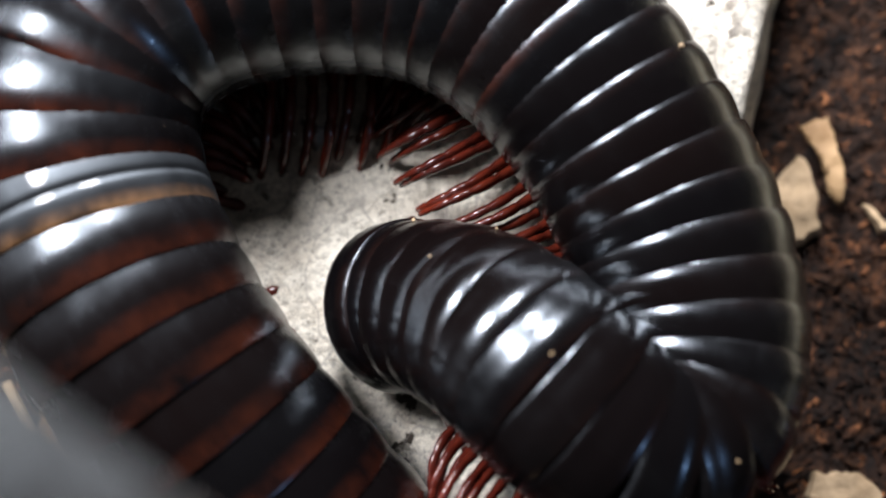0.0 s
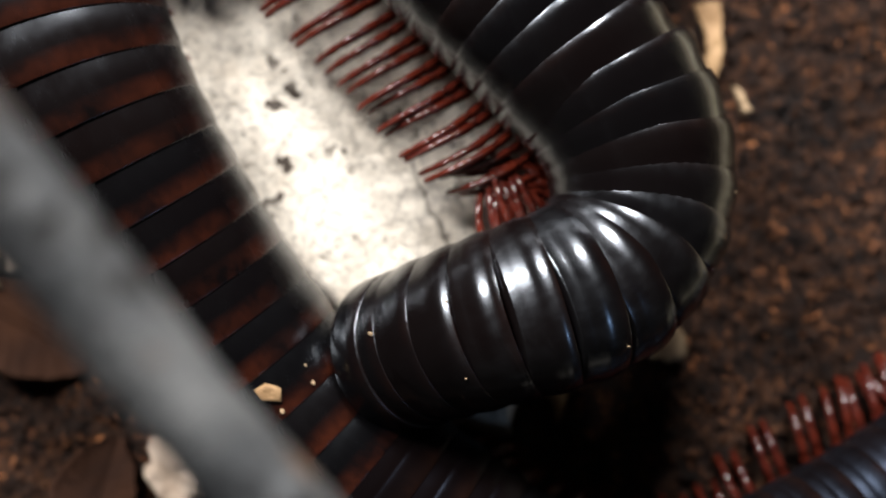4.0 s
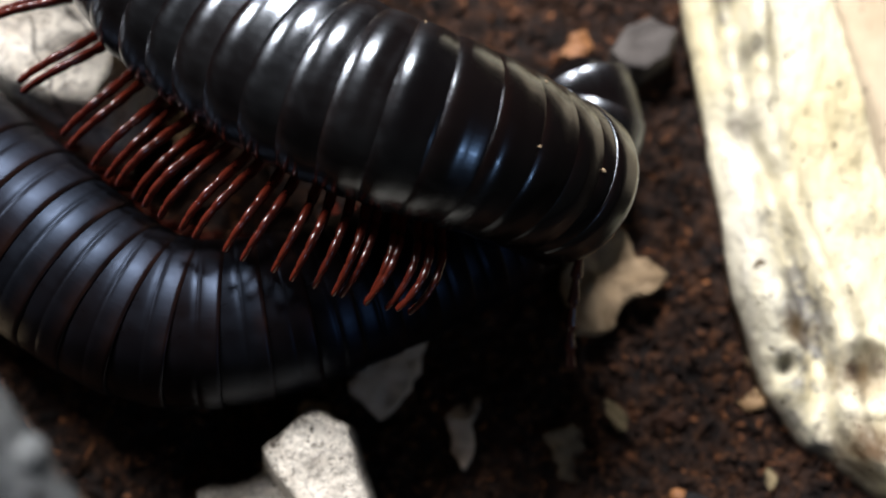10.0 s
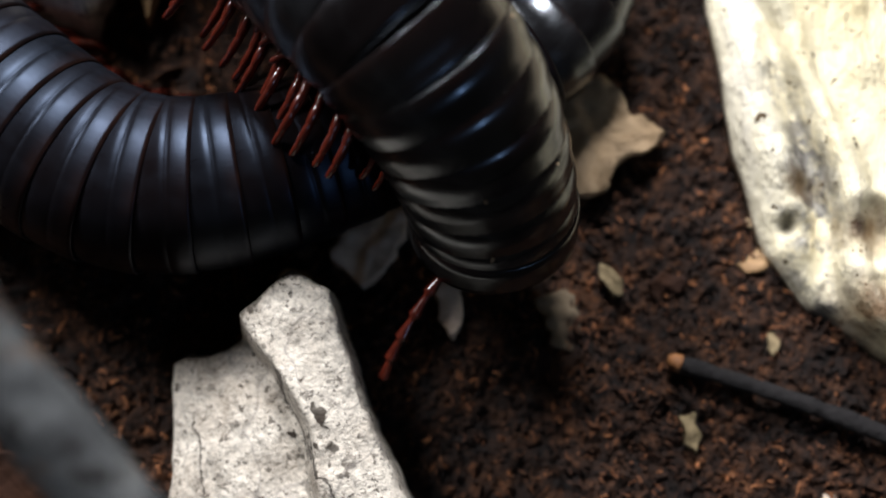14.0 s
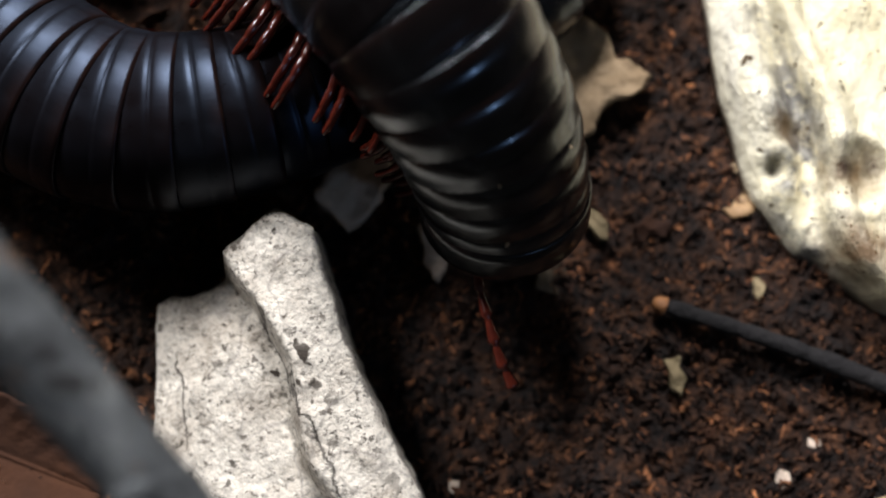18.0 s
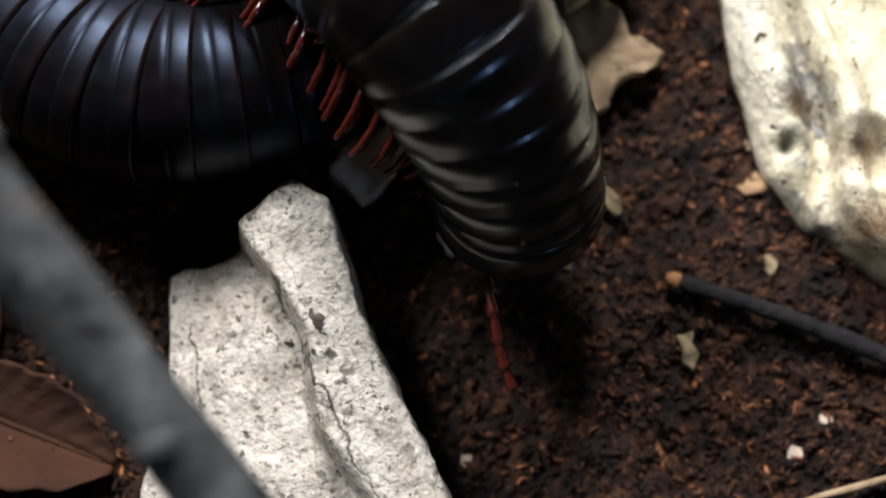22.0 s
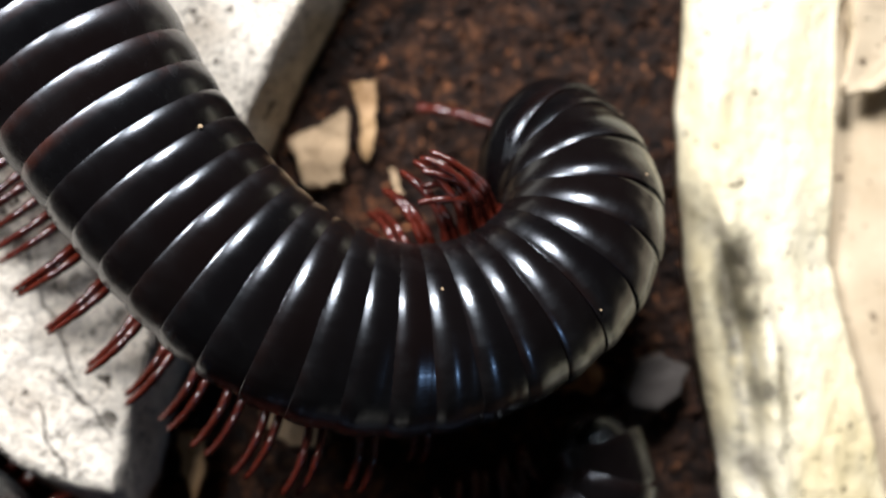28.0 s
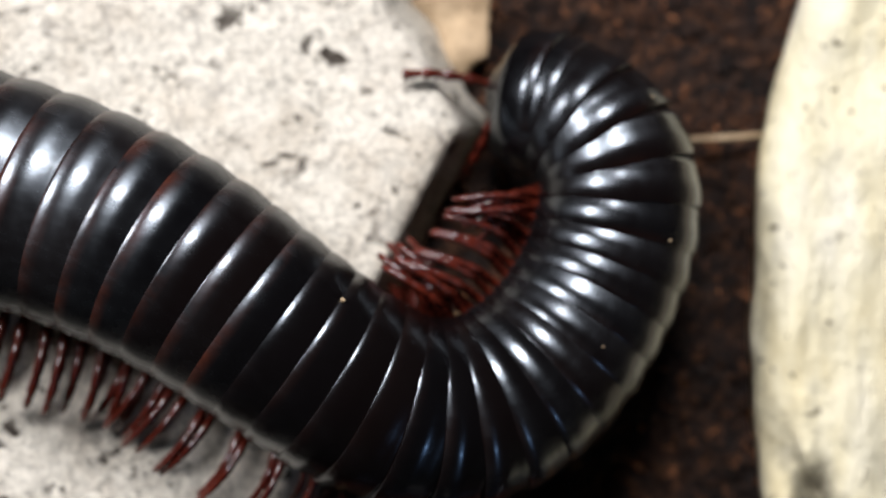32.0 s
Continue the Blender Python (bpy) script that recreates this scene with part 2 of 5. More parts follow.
def bark_material():
    m, nt, b = material("pale_bark", 0.7, 0.3)
    v = coords(nt, (1.0, 0.35, 1.0))
    base = ramp(nt, noise_at(nt, v, 130, 5), [(0.3, (0.70, 0.60, 0.35)), (0.46, (0.82, 0.75, 0.52)), (0.7, (0.86, 0.82, 0.68))])
    streak = ramp(nt, noise_at(nt, coords(nt, (1.0, 0.13, 1.0)), 420, 5), [(0.35, grey(0.86)), (0.6, grey(1))])
    base = mix(nt, 1.0, base, streak, "MULTIPLY")
    rot = ramp(nt, noise_at(nt, coords(nt), 88, 5, 0.65), [(0.62, grey(0)), (0.72, grey(0.35))])
    base = mix(nt, rot, base, ramp(nt, noise_at(nt, coords(nt), 500, 4), [(0.35, (0.05, 0.045, 0.04)), (0.6, (0.27, 0.26, 0.23))]))
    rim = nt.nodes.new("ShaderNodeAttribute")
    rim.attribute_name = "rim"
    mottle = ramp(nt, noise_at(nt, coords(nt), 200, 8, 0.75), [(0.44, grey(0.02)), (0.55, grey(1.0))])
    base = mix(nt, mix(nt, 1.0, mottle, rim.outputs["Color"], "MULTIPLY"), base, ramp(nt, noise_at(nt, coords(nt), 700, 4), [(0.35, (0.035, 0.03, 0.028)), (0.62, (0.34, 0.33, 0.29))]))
    brown = ramp(nt, noise_at(nt, v, 150, 4, 0.6), [(0.66, grey(0)), (0.78, grey(0.5))])
    base = mix(nt, brown, base, (0.30, 0.17, 0.07))
    dots = ramp(nt, noise_at(nt, coords(nt), 900, 2), [(0.30, grey(1)), (0.335, grey(0))])
    base = mix(nt, dots, base, (0.09, 0.06, 0.03))
    # The first three patches paint shade and dirt into the fold's hollow.
    for centre, r, tone in (((0.0240, 0.0470, 0.0), 0.0024, (0.085, 0.072, 0.045)), ((0.0241, 0.0440, 0.0), 0.0030, (0.070, 0.058, 0.036)), ((0.0246, 0.0412, 0.0), 0.0022, (0.10, 0.09, 0.06)), ((0.0262, 0.0340, 0.0), 0.0018, (0.12, 0.11, 0.08)), ((0.0252, 0.0275, 0.0), 0.0022, (0.20, 0.18, 0.14)),
                            ((0.0296, 0.0084, 0.0), 0.0020, (0.22, 0.145, 0.07)), ((0.0290, 0.0130, 0.0), 0.0012, (0.26, 0.24, 0.19)), ((0.0287, 0.0050, 0.0), 0.0010, (0.02, 0.016, 0.012)), ((0.0350, 0.0045, 0.0), 0.0030, (0.30, 0.19, 0.09)),
                            ((0.0338, 0.0046, 0.0), 0.0012, (0.05, 0.028, 0.018)), ((0.0368, 0.0052, 0.0), 0.0013, (0.06, 0.035, 0.02)), ((0.0350, -0.0022, 0.0), 0.0036, (0.14, 0.07, 0.025)), ((0.0318, -0.0020, 0.0), 0.0018, (0.06, 0.058, 0.055)), ((0.0420, -0.0020, 0.0), 0.0050, (0.16, 0.085, 0.03))):
        d = nt.nodes.new("ShaderNodeVectorMath")
        d.operation = "DISTANCE"
        d.inputs[1].default_value = centre
        nt.links.new(coords(nt, (1, 1, 0)), d.inputs[0])
        rag = node(nt, "ShaderNodeMath")
        rag.operation = "MULTIPLY_ADD"
        nt.links.new(noise_at(nt, coords(nt), 420, 4, 0.7), rag.inputs[0])
        rag.inputs[1].default_value = -r * 1.6
        nt.links.new(d.outputs["Value"], rag.inputs[2])
        base = mix(nt, ramp(nt, remap(nt, rag.outputs[0], -r * 0.8, r * 0.5), [(0.1, grey(0.9)), (0.8, grey(0.0))]), base, tone)
    nt.links.new(base, b.inputs["Base Color"])
    bump(nt, b, noise_at(nt, v, 600, 6, 0.7), 0.8, 0.0011)
    bump(nt, b, noise_at(nt, coords(nt), 190, 5, 0.6), 0.45, 0.0020)
    return m


def plain_noise_material(name, lo, hi, scale=300, rough=0.75, relief=0.5, stretch=(1, 1, 1)):
    m, nt, b = material(name, rough, 0.35)
    v = coords(nt, stretch)
    nt.links.new(ramp(nt, noise_at(nt, v, scale, 5), [(0.3, lo), (0.7, hi)]), b.inputs["Base Color"])
    bump(nt, b, noise_at(nt, v, scale * 3.5, 5, 0.7), relief, 0.0005)
    return m


def stick_material():
    m, nt, b = material("grey_stick", 0.75, 0.3)
    v = coords(nt)
    c = ramp(nt, noise_at(nt, v, 130, 6, 0.7), [(0.30, (0.020, 0.021, 0.022)), (0.5, (0.085, 0.092, 0.094)), (0.68, (0.20, 0.21, 0.205))])
    scab = ramp(nt, noise_at(nt, v, 240, 4, 0.6), [(0.60, grey(0)), (0.68, grey(0.9))])
    c = mix(nt, scab, c, (0.16, 0.095, 0.055))
    crack = ramp(nt, noise_at(nt, v, 330, 3, 0.5), [(0.34, grey(0.9)), (0.41, grey(0))])
    nt.links.new(mix(nt, crack, c, (0.012, 0.011, 0.010)), b.inputs["Base Color"])
    bump(nt, b, noise_at(nt, v, 420, 6, 0.7), 0.8, 0.0010)
    return m


def speckled_board():
    m, nt, b = material("cream_board", 0.65, 0.3)
    v = coords(nt)
    c = ramp(nt, noise_at(nt, v, 120, 5), [(0.3, (0.42, 0.33, 0.21)), (0.7, (0.60, 0.51, 0.36))])
    for scale, low in ((800, 0.31), (420, 0.29)):
        c = mix(nt, ramp(nt, noise_at(nt, v, scale, 2), [(low, grey(0.9)), (low + 0.03, grey(0))]), c, (0.07, 0.045, 0.025))
    nt.links.new(c, b.inputs["Base Color"])
    bump(nt, b, noise_at(nt, v, 420, 5, 0.7), 0.3, 0.0005)
    return m


SHELL = chitin_material("black_shell", 0.14, (0.009, 0.0034, 0.0024), 0.20, 0.72, 0.16)
SHELL_REAR = chitin_material("black_shell_banded", 0.20, (0.060, 0.0140, 0.0060), 0.24, 0.80, 0.14)
# Rear rings: lamp glints dimmed for shade, window blue put into the highlight tint.
SHELL_DIMMED = chitin_material("dimmed_banded_shell", 0.16, (0.014, 0.0060, 0.004), 0.30, 0.17, 0.0, (0.50, 0.68, 1.0))
SHELL_RUSTY = chitin_material("scarred_shell", 0.13, (0.42, 0.22, 0.10), 0.45)
LEG = leg_material()
SLAB = stone_material("white_slab", (0.77, 0.72, 0.61), (0.62, 0.555, 0.45), 0.8, 0.5, [((-3.9, 3.25), (0.35, -0.9), 0.02, 0.9), ((-3.65, 3.5), (0.5, -0.6), 0.016, 0.7), ((-4.0, 4.6), (0.4, -1.0), 0.02, 1.2)])
STONE = stone_material("pale_stone", (0.72, 0.67, 0.57), (0.44, 0.385, 0.31), 0.72, 1.0, [((-1.36, -0.86), (0.81, -1.5), 0.016, 1.9), ((-2.05, -1.3), (0.15, -0.9), 0.012, 0.7)])
SOIL = soil_material("dark_soil", (0.0078, 0.0034, 0.0020), (0.140, 0.058, 0.025))
CRUMB = soil_material("soil_crumb", (0.0095, 0.0041, 0.0023), (0.150, 0.062, 0.027))
FIBRE = soil_material("soil_fibre", (0.036, 0.014, 0.007), (0.27, 0.115, 0.050))
BARK = bark_material()
BOARD = speckled_board()
STICK = stick_material()
TWIG = plain_noise_material("dark_twig", (0.0022, 0.0021, 0.0026), (0.012, 0.0105, 0.0105), 340, 0.8, 1.0)
TAN = plain_noise_material("tan_flake", (0.24, 0.165, 0.09), (0.50, 0.37, 0.23), 300, 0.85, 0.8)
CHALK = plain_noise_material("chalky_flake", (0.38, 0.29, 0.21), (0.66, 0.55, 0.44), 330, 0.85)
YELLOW = plain_noise_material("yellowish_chip", (0.10, 0.075, 0.035), (0.32, 0.25, 0.14), 420, 0.85)
LEAF = plain_noise_material("dry_leaf", (0.20, 0.115, 0.05), (0.40, 0.26, 0.13), 170, 0.65)
ORANGE = plain_noise_material("orange_bit", (0.12, 0.050, 0.018), (0.30, 0.13, 0.045), 260, 0.6)
BROWN_LEAF = plain_noise_material("brown_leaf", (0.014, 0.0042, 0.0014), (0.050, 0.017, 0.0050), 110, 0.92, 0.7)
PALE_LEAF = plain_noise_material("pale_leaf", (0.28, 0.19, 0.10), (0.55, 0.42, 0.26), 190, 0.7, 0.6)
DULL = plain_noise_material("soil_stained_flake", (0.05, 0.035, 0.022), (0.22, 0.17, 0.11), 300, 0.85)
PEBBLE = plain_noise_material("grey_pebble", (0.025, 0.020, 0.017), (0.085, 0.075, 0.066), 200, 0.75)


# ---- builders; coordinates in centimetres ----
def mesh_of(name, verts, faces, mat, smooth=True):
    me = bpy.data.meshes.new(name)
    me.from_pydata([tuple(c * CM for c in v) for v in verts], [], faces)
    me.materials.append(mat)
    if smooth:
        me.shade_smooth()
    return me


def thing(name, label, category, group="", kind="", data=None, at=(0, 0, 0)):
    ob = tagged(new(name, data), label, category, group, kind)
    ob.location = [v * CM for v in at]
    return ob


def part(name, me, parent, label=""):
    ob = new(name, me)
    ob.parent = parent
    return tagged(ob, label) if label else ob


def tube(points, radii, sides=8, cap=True):
    """Verts and faces of a tapered tube along points."""
    verts, faces = [], []
    pts = [Vector(p) for p in points]
    for i, p in enumerate(pts):
        d = (pts[min(i + 1, len(pts) - 1)] - pts[max(i - 1, 0)]).normalized()
        a = d.cross(Vector((0.13, 0.2, 0.97))).normalized()
        b = d.cross(a)
        for k in range(sides):
            w = 2 * math.pi * k / sides
            verts.append(p + (a * math.cos(w) + b * math.sin(w)) * radii[i])
    for i in range(len(pts) - 1):
        for k in range(sides):
            j = (k + 1) % sides
            faces.append((i * sides + k, i * sides + j, (i + 1) * sides + j, (i + 1) * sides + k))
    if cap:
        faces.append(tuple(range(sides))[::-1])
        faces.append(tuple((len(pts) - 1) * sides + k for k in range(sides)))
    return verts, faces


def sheet(fn, nu, nv, thick):
    """A curved slab: fn(u, v) gives the top; the underside lies thick below."""
    verts, faces = [], []
    for side in (0, 1):
        for i in range(nu + 1):
            for j in range(nv + 1):
                x, y, z = fn(i / nu, j / nv)
                verts.append((x, y, z - side * thick))
    n, w = (nu + 1) * (nv + 1), nv + 1
    for i in range(nu):
        for j in range(nv):
            q = (i * w + j, (i + 1) * w + j, (i + 1) * w + j + 1, i * w + j + 1)
            faces += [q, tuple(n + c for c in q[::-1])]
    rim = [i * w for i in range(nu + 1)] + [nu * w + j for j in range(1, nv + 1)] + [i * w + nv for i in range(nu - 1, -1, -1)] + [j for j in range(nv - 1, 0, -1)]
    for a, b in zip(rim, rim[1:] + rim[:1]):
        faces.append((b, a, n + a, n + b))
    return verts, faces


def wobble(x, y, z=0.0, scale=1.0, seed=0.0):
    return noise.noise(Vector((x * scale + seed, y * scale - seed, z * scale + 2 * seed)))


def rock(outline, top, bottom, seed, edge=0.12, lift=None, rings=9, fine=5, rough=0.02, flare=1.0):
    """A stone with a given outline, rounded rim and uneven top. lift(x, y) adds height to the top."""
    pts = []
    for (x0, y0), (x1, y1) in zip(outline, outline[1:] + outline[:1]):
        for k in range(fine):
            f = k / fine
            pts.append((x0 + (x1 - x0) * f, y0 + (y1 - y0) * f))
    cx, cy = sum(p[0] for p in pts) / len(pts), sum(p[1] for p in pts) / len(pts)
    n = len(pts)
    pts = [(p[0] + 0.05 * wobble(p[0], p[1], 0, 2.2, seed) + rough * wobble(p[0], p[1], 0, 9.0, seed), p[1] + 0.05 * wobble(p[0], p[1], 3, 2.2, seed) + rough * wobble(p[0], p[1], 3, 9.0, seed)) for p in pts]
    levels = [(flare, bottom), (0.02 + 0.65 * flare + 0.35, bottom + 0.35 * (top - bottom)), (1.0, top - edge * 1.4), (0.99, top - edge * 0.5), (0.972, top - edge * 0.12)]
    levels += [(0.95 * (1 - k / rings) ** 0.9, top) for k in range(rings)]
    verts, faces = [], []
    for f, z in levels:
        for x, y in pts:
            px, py = cx + (x - cx) * f, cy + (y - cy) * f
            up = 0.0
            if z > bottom + 0.01:
                up = 0.10 * wobble(px, py, 0, 0.9, seed) + 0.035 * wobble(px, py, 1, 4.0, seed) + 0.012 * wobble(px, py, 1, 11.0, seed)
                up += lift(px, py) if lift else 0.0
                px += 0.03 * wobble(px, py, z * 3, 3.0, seed + 5)
                py += 0.03 * wobble(px, py, z * 3, 3.0, seed + 9)
            verts.append((px, py, z + up))
    for i in range(len(levels) - 1):
        for k in range(n):
            j = (k + 1) % n
            faces.append((i * n + k, i * n + j, (i + 1) * n + j, (i + 1) * n + k))
    last = (len(levels) - 1) * n
    zc = top + 0.10 * wobble(cx, cy, 0, 0.9, seed) + (lift(cx, cy) if lift else 0)
    verts.append((cx, cy, zc))
    for k in range(n):
        faces.append((last + k, last + (k + 1) % n, len(verts) - 1))
    return verts, faces


def flake(outline, z, thick, seed, tilt=(0, 0)):
    """A thin uneven chip with a broken outline."""
    def lift(x, y):
        return tilt[0] * (x - outline[0][0]) + tilt[1] * (y - outline[0][1]) + 0.08 * wobble(x, y, 0, 3.0, seed) + 0.04 * wobble(x, y, 0, 8.0, seed)
    return rock(outline, z + thick, z, seed, min(thick * 0.3, 0.05), lift, 6, 7, 0.05)


# ---- ground ----
def soil_height(x, y):
    z = -0.15 + 0.13 * wobble(x, y, 0, 0.55, 3) + 0.10 * wobble(x, y, 1, 1.7, 8) + 0.06 * wobble(x, y, 2, 4.6, 4)
    return z + 0.055 * wobble(x, y, 2, 9.5, 14)


def build_ground():
    n = 350
    x0, x1, y0, y1 = -9.6, 5.9, -3.8, 10.8
    xs, ys = np.linspace(x0, x1, n), np.linspace(y0, y1, n)
    verts = [(x, y, soil_height(x, y) + 0.05 * wobble(x, y, 2, 17.0, 21)) for x in xs for y in ys]
    faces = [(i * n + j, (i + 1) * n + j, (i + 1) * n + j + 1, i * n + j + 1) for i in range(n - 1) for j in range(n - 1)]
    k, far = len(verts), 150.0
    inner = [(x0 + 0.3, y0 + 0.3), (x1 - 0.3, y0 + 0.3), (x1 - 0.3, y1 - 0.3), (x0 + 0.3, y1 - 0.3)]
    outer = [(-2 - far, 3.5 - far), (far - 2, 3.5 - far), (far - 2, 3.5 + far), (-2 - far, 3.5 + far)]
    verts += [(x, y, -0.42) for x, y in inner] + [(x, y, -0.42) for x, y in outer]
    for a in range(4):
        b = (a + 1) % 4
        faces.append((k + a, k + 4 + a, k + 4 + b, k + b))
    thing("ground", "dark brown crumbly peat soil", "soil", kind="structure", data=mesh_of("ground", verts, faces, SOIL))


def build_crumbs():
    rng = random.Random(4)
    verts, faces = [], []
    octa = [(1, 0, 0), (-1, 0, 0), (0, 1, 0), (0, -1, 0), (0, 0, 1), (0, 0, -1)]
    tris = [(0, 2, 4), (2, 1, 4), (1, 3, 4), (3, 0, 4), (2, 0, 5), (1, 2, 5), (3, 1, 5), (0, 3, 5)]
    for _ in range(34000):
        x, y = rng.uniform(-9.5, 5.5), rng.uniform(-3.6, 10.5)
        r = rng.uniform(0.011, 0.042) * (1.9 if rng.random() < 0.05 else 1.0)
        turn, stretch = rng.uniform(0, 3.14), rng.uniform(1.0, 2.6)
        k, z = len(verts), soil_height(x, y) + r * 0.35
        for a, b, c in octa:
            p, q = a * r * stretch * rng.uniform(0.6, 1.3), b * r * rng.uniform(0.5, 1.2)
            verts.append((x + p * math.cos(turn) - q * math.sin(turn), y + p * math.sin(turn) + q * math.cos(turn), z + c * r * rng.uniform(0.5, 1.2) + a * r * rng.uniform(-0.5, 0.5)))
        faces += [tuple(k + q for q in f) for f in tris]
    thing("soil_crumbs", "small brown crumbs of peat lying on the soil", "soil crumbs", kind="stuff", data=mesh_of("soil_crumbs", verts, faces, CRUMB, False))
    verts, faces = [], []
    for _ in range(46000):
        x, y = rng.uniform(-9.0, 5.5), rng.uniform(-3.4, 10.3)
        ln, w, a = rng.uniform(0.03, 0.12) * (1.8 if rng.random() < 0.05 else 1.0), rng.uniform(0.005, 0.016), rng.uniform(0, 6.3)
        dx, dy, rise, bend = math.cos(a), math.sin(a), rng.uniform(-0.5, 0.9), rng.uniform(-0.7, 0.7)
        z, k = soil_height(x, y) + rng.uniform(0.0, 0.035), len(verts)
        for i in range(4):
            f = i / 3 - 0.5
            px, py = x + dx * ln * f - dy * bend * ln * f * f * 2, y + dy * ln * f + dx * bend * ln * f * f * 2
            pz = z + rise * ln * f + 0.01
            verts += [(px - dy * w, py + dx * w, pz), (px + dy * w, py - dx * w, pz), (px, py, pz - w * 1.5)]
        for i in range(3):
            b = k + 3 * i
            faces += [(b, b + 1, b + 4, b + 3), (b + 1, b + 2, b + 5, b + 4), (b + 2, b, b + 3, b + 5)]
        faces += [(k, k + 2, k + 1), (k + 9, k + 10, k + 11)]
    thing("soil_fibres", "reddish brown plant fibres strewn over the soil", "plant fibres", kind="stuff", data=mesh_of("soil_fibres", verts, faces, FIBRE))


# ---- stones, bark and sticks ----
def build_stones():
    outline = [(-0.95, 8.1), (-1.9, 6.28), (-2.1, 5.72), (-3.02, 3.5), (-3.22, 2.45), (-4.1, 2.75), (-5.4, 3.9), (-7.2, 5.2), (-8.6, 7.2), (-7.6, 9.9), (-4.6, 10.9), (-2.0, 10.0)]
    v, f = rock(outline, 0.92, -0.3, 2.0, 0.14, None, 16, 9, 0.03, 1.075)
    thing("limestone_slab", "large cream white speckled limestone slab lying on soil", "stone", data=mesh_of("limestone_slab", v, f, SLAB))
    outline = [(-1.26, 0.0), (-0.94, -0.16), (-0.7, -0.88), (-0.45, -1.5), (0.0, -2.35), (0.5, -3.3), (-1.2, -4.2), (-2.6, -3.4), (-2.25, -1.6), (-2.33, -0.75), (-1.72, -0.55), (-1.66, -0.34)]

    def ledge(x, y):
        edge = (x + 1.42 - 0.10 * math.sin(4 * y)) * 0.91 + (y + 0.9) * 0.42
        return 0.41 * min(1.0, max(0.0, edge * 9.0)) - 0.35 * max(0.0, (x + 0.85) * 0.9 + (y + 0.9) * 0.42) - 0.32 * max(0.0, -1.4 - x) - 0.15 * max(0.0, -1.7 - x)
    v, f = rock(outline, 0.57, -0.3, 6.0, 0.12, ledge, 34, 16)
    thing("pale_stone", "pale grey cracked stone with dark specks on soil", "stone", data=mesh_of("pale_stone", v, f, STONE))


BARK_L = [(10.6, 2.75), (9.2, 2.4), (7.9, 2.0), (6.0, 1.86), (4.5, 1.95), (3.4, 2.12), (2.5, 2.25), (1.15, 2.46), (0.27, 2.72), (-0.17, 3.05), (-0.65, 3.8), (-0.95, 4.6)]
BARK_R = [(10.6, 4.3), (9.2, 4.1), (7.0, 3.33), (4.67, 3.22), (3.4, 3.5), (2.45, 3.72), (1.7, 3.95), (0.9, 4.4), (0.3, 4.9), (-0.1, 5.3), (-0.5, 5.8), (-0.8, 6.0)]


def along(table, f):
    q = f * (len(table) - 1)
    i = min(int(q), len(table) - 2)
    w = q - i
    return tuple(a + (b - a) * w for a, b in zip(table[i], table[i + 1]))


GULLY = [(11, 1.9), (8, 1.95), (6, 2.05), (5.1, 2.15), (4.5, 2.32), (3.4, 2.52), (2.7, 2.52), (2.2, 2.73), (1.8, 2.88), (0.95, 3.16), (0.5, 3.22), (0.1, 3.22), (-0.3, 3.34), (-0.6, 3.7), (-0.95, 4.6)]


def gully(y):
    """Where the fold between the lip and the flap of the bark runs, and how deep it is."""
    x = float(np.interp(-y, [-q[0] for q in GULLY], [q[1] for q in GULLY]))
    return x, min(1.0, max(0.0, (5.5 - y) / 0.7)) * (0.75 + 0.25 * math.sin(y * 2.1))


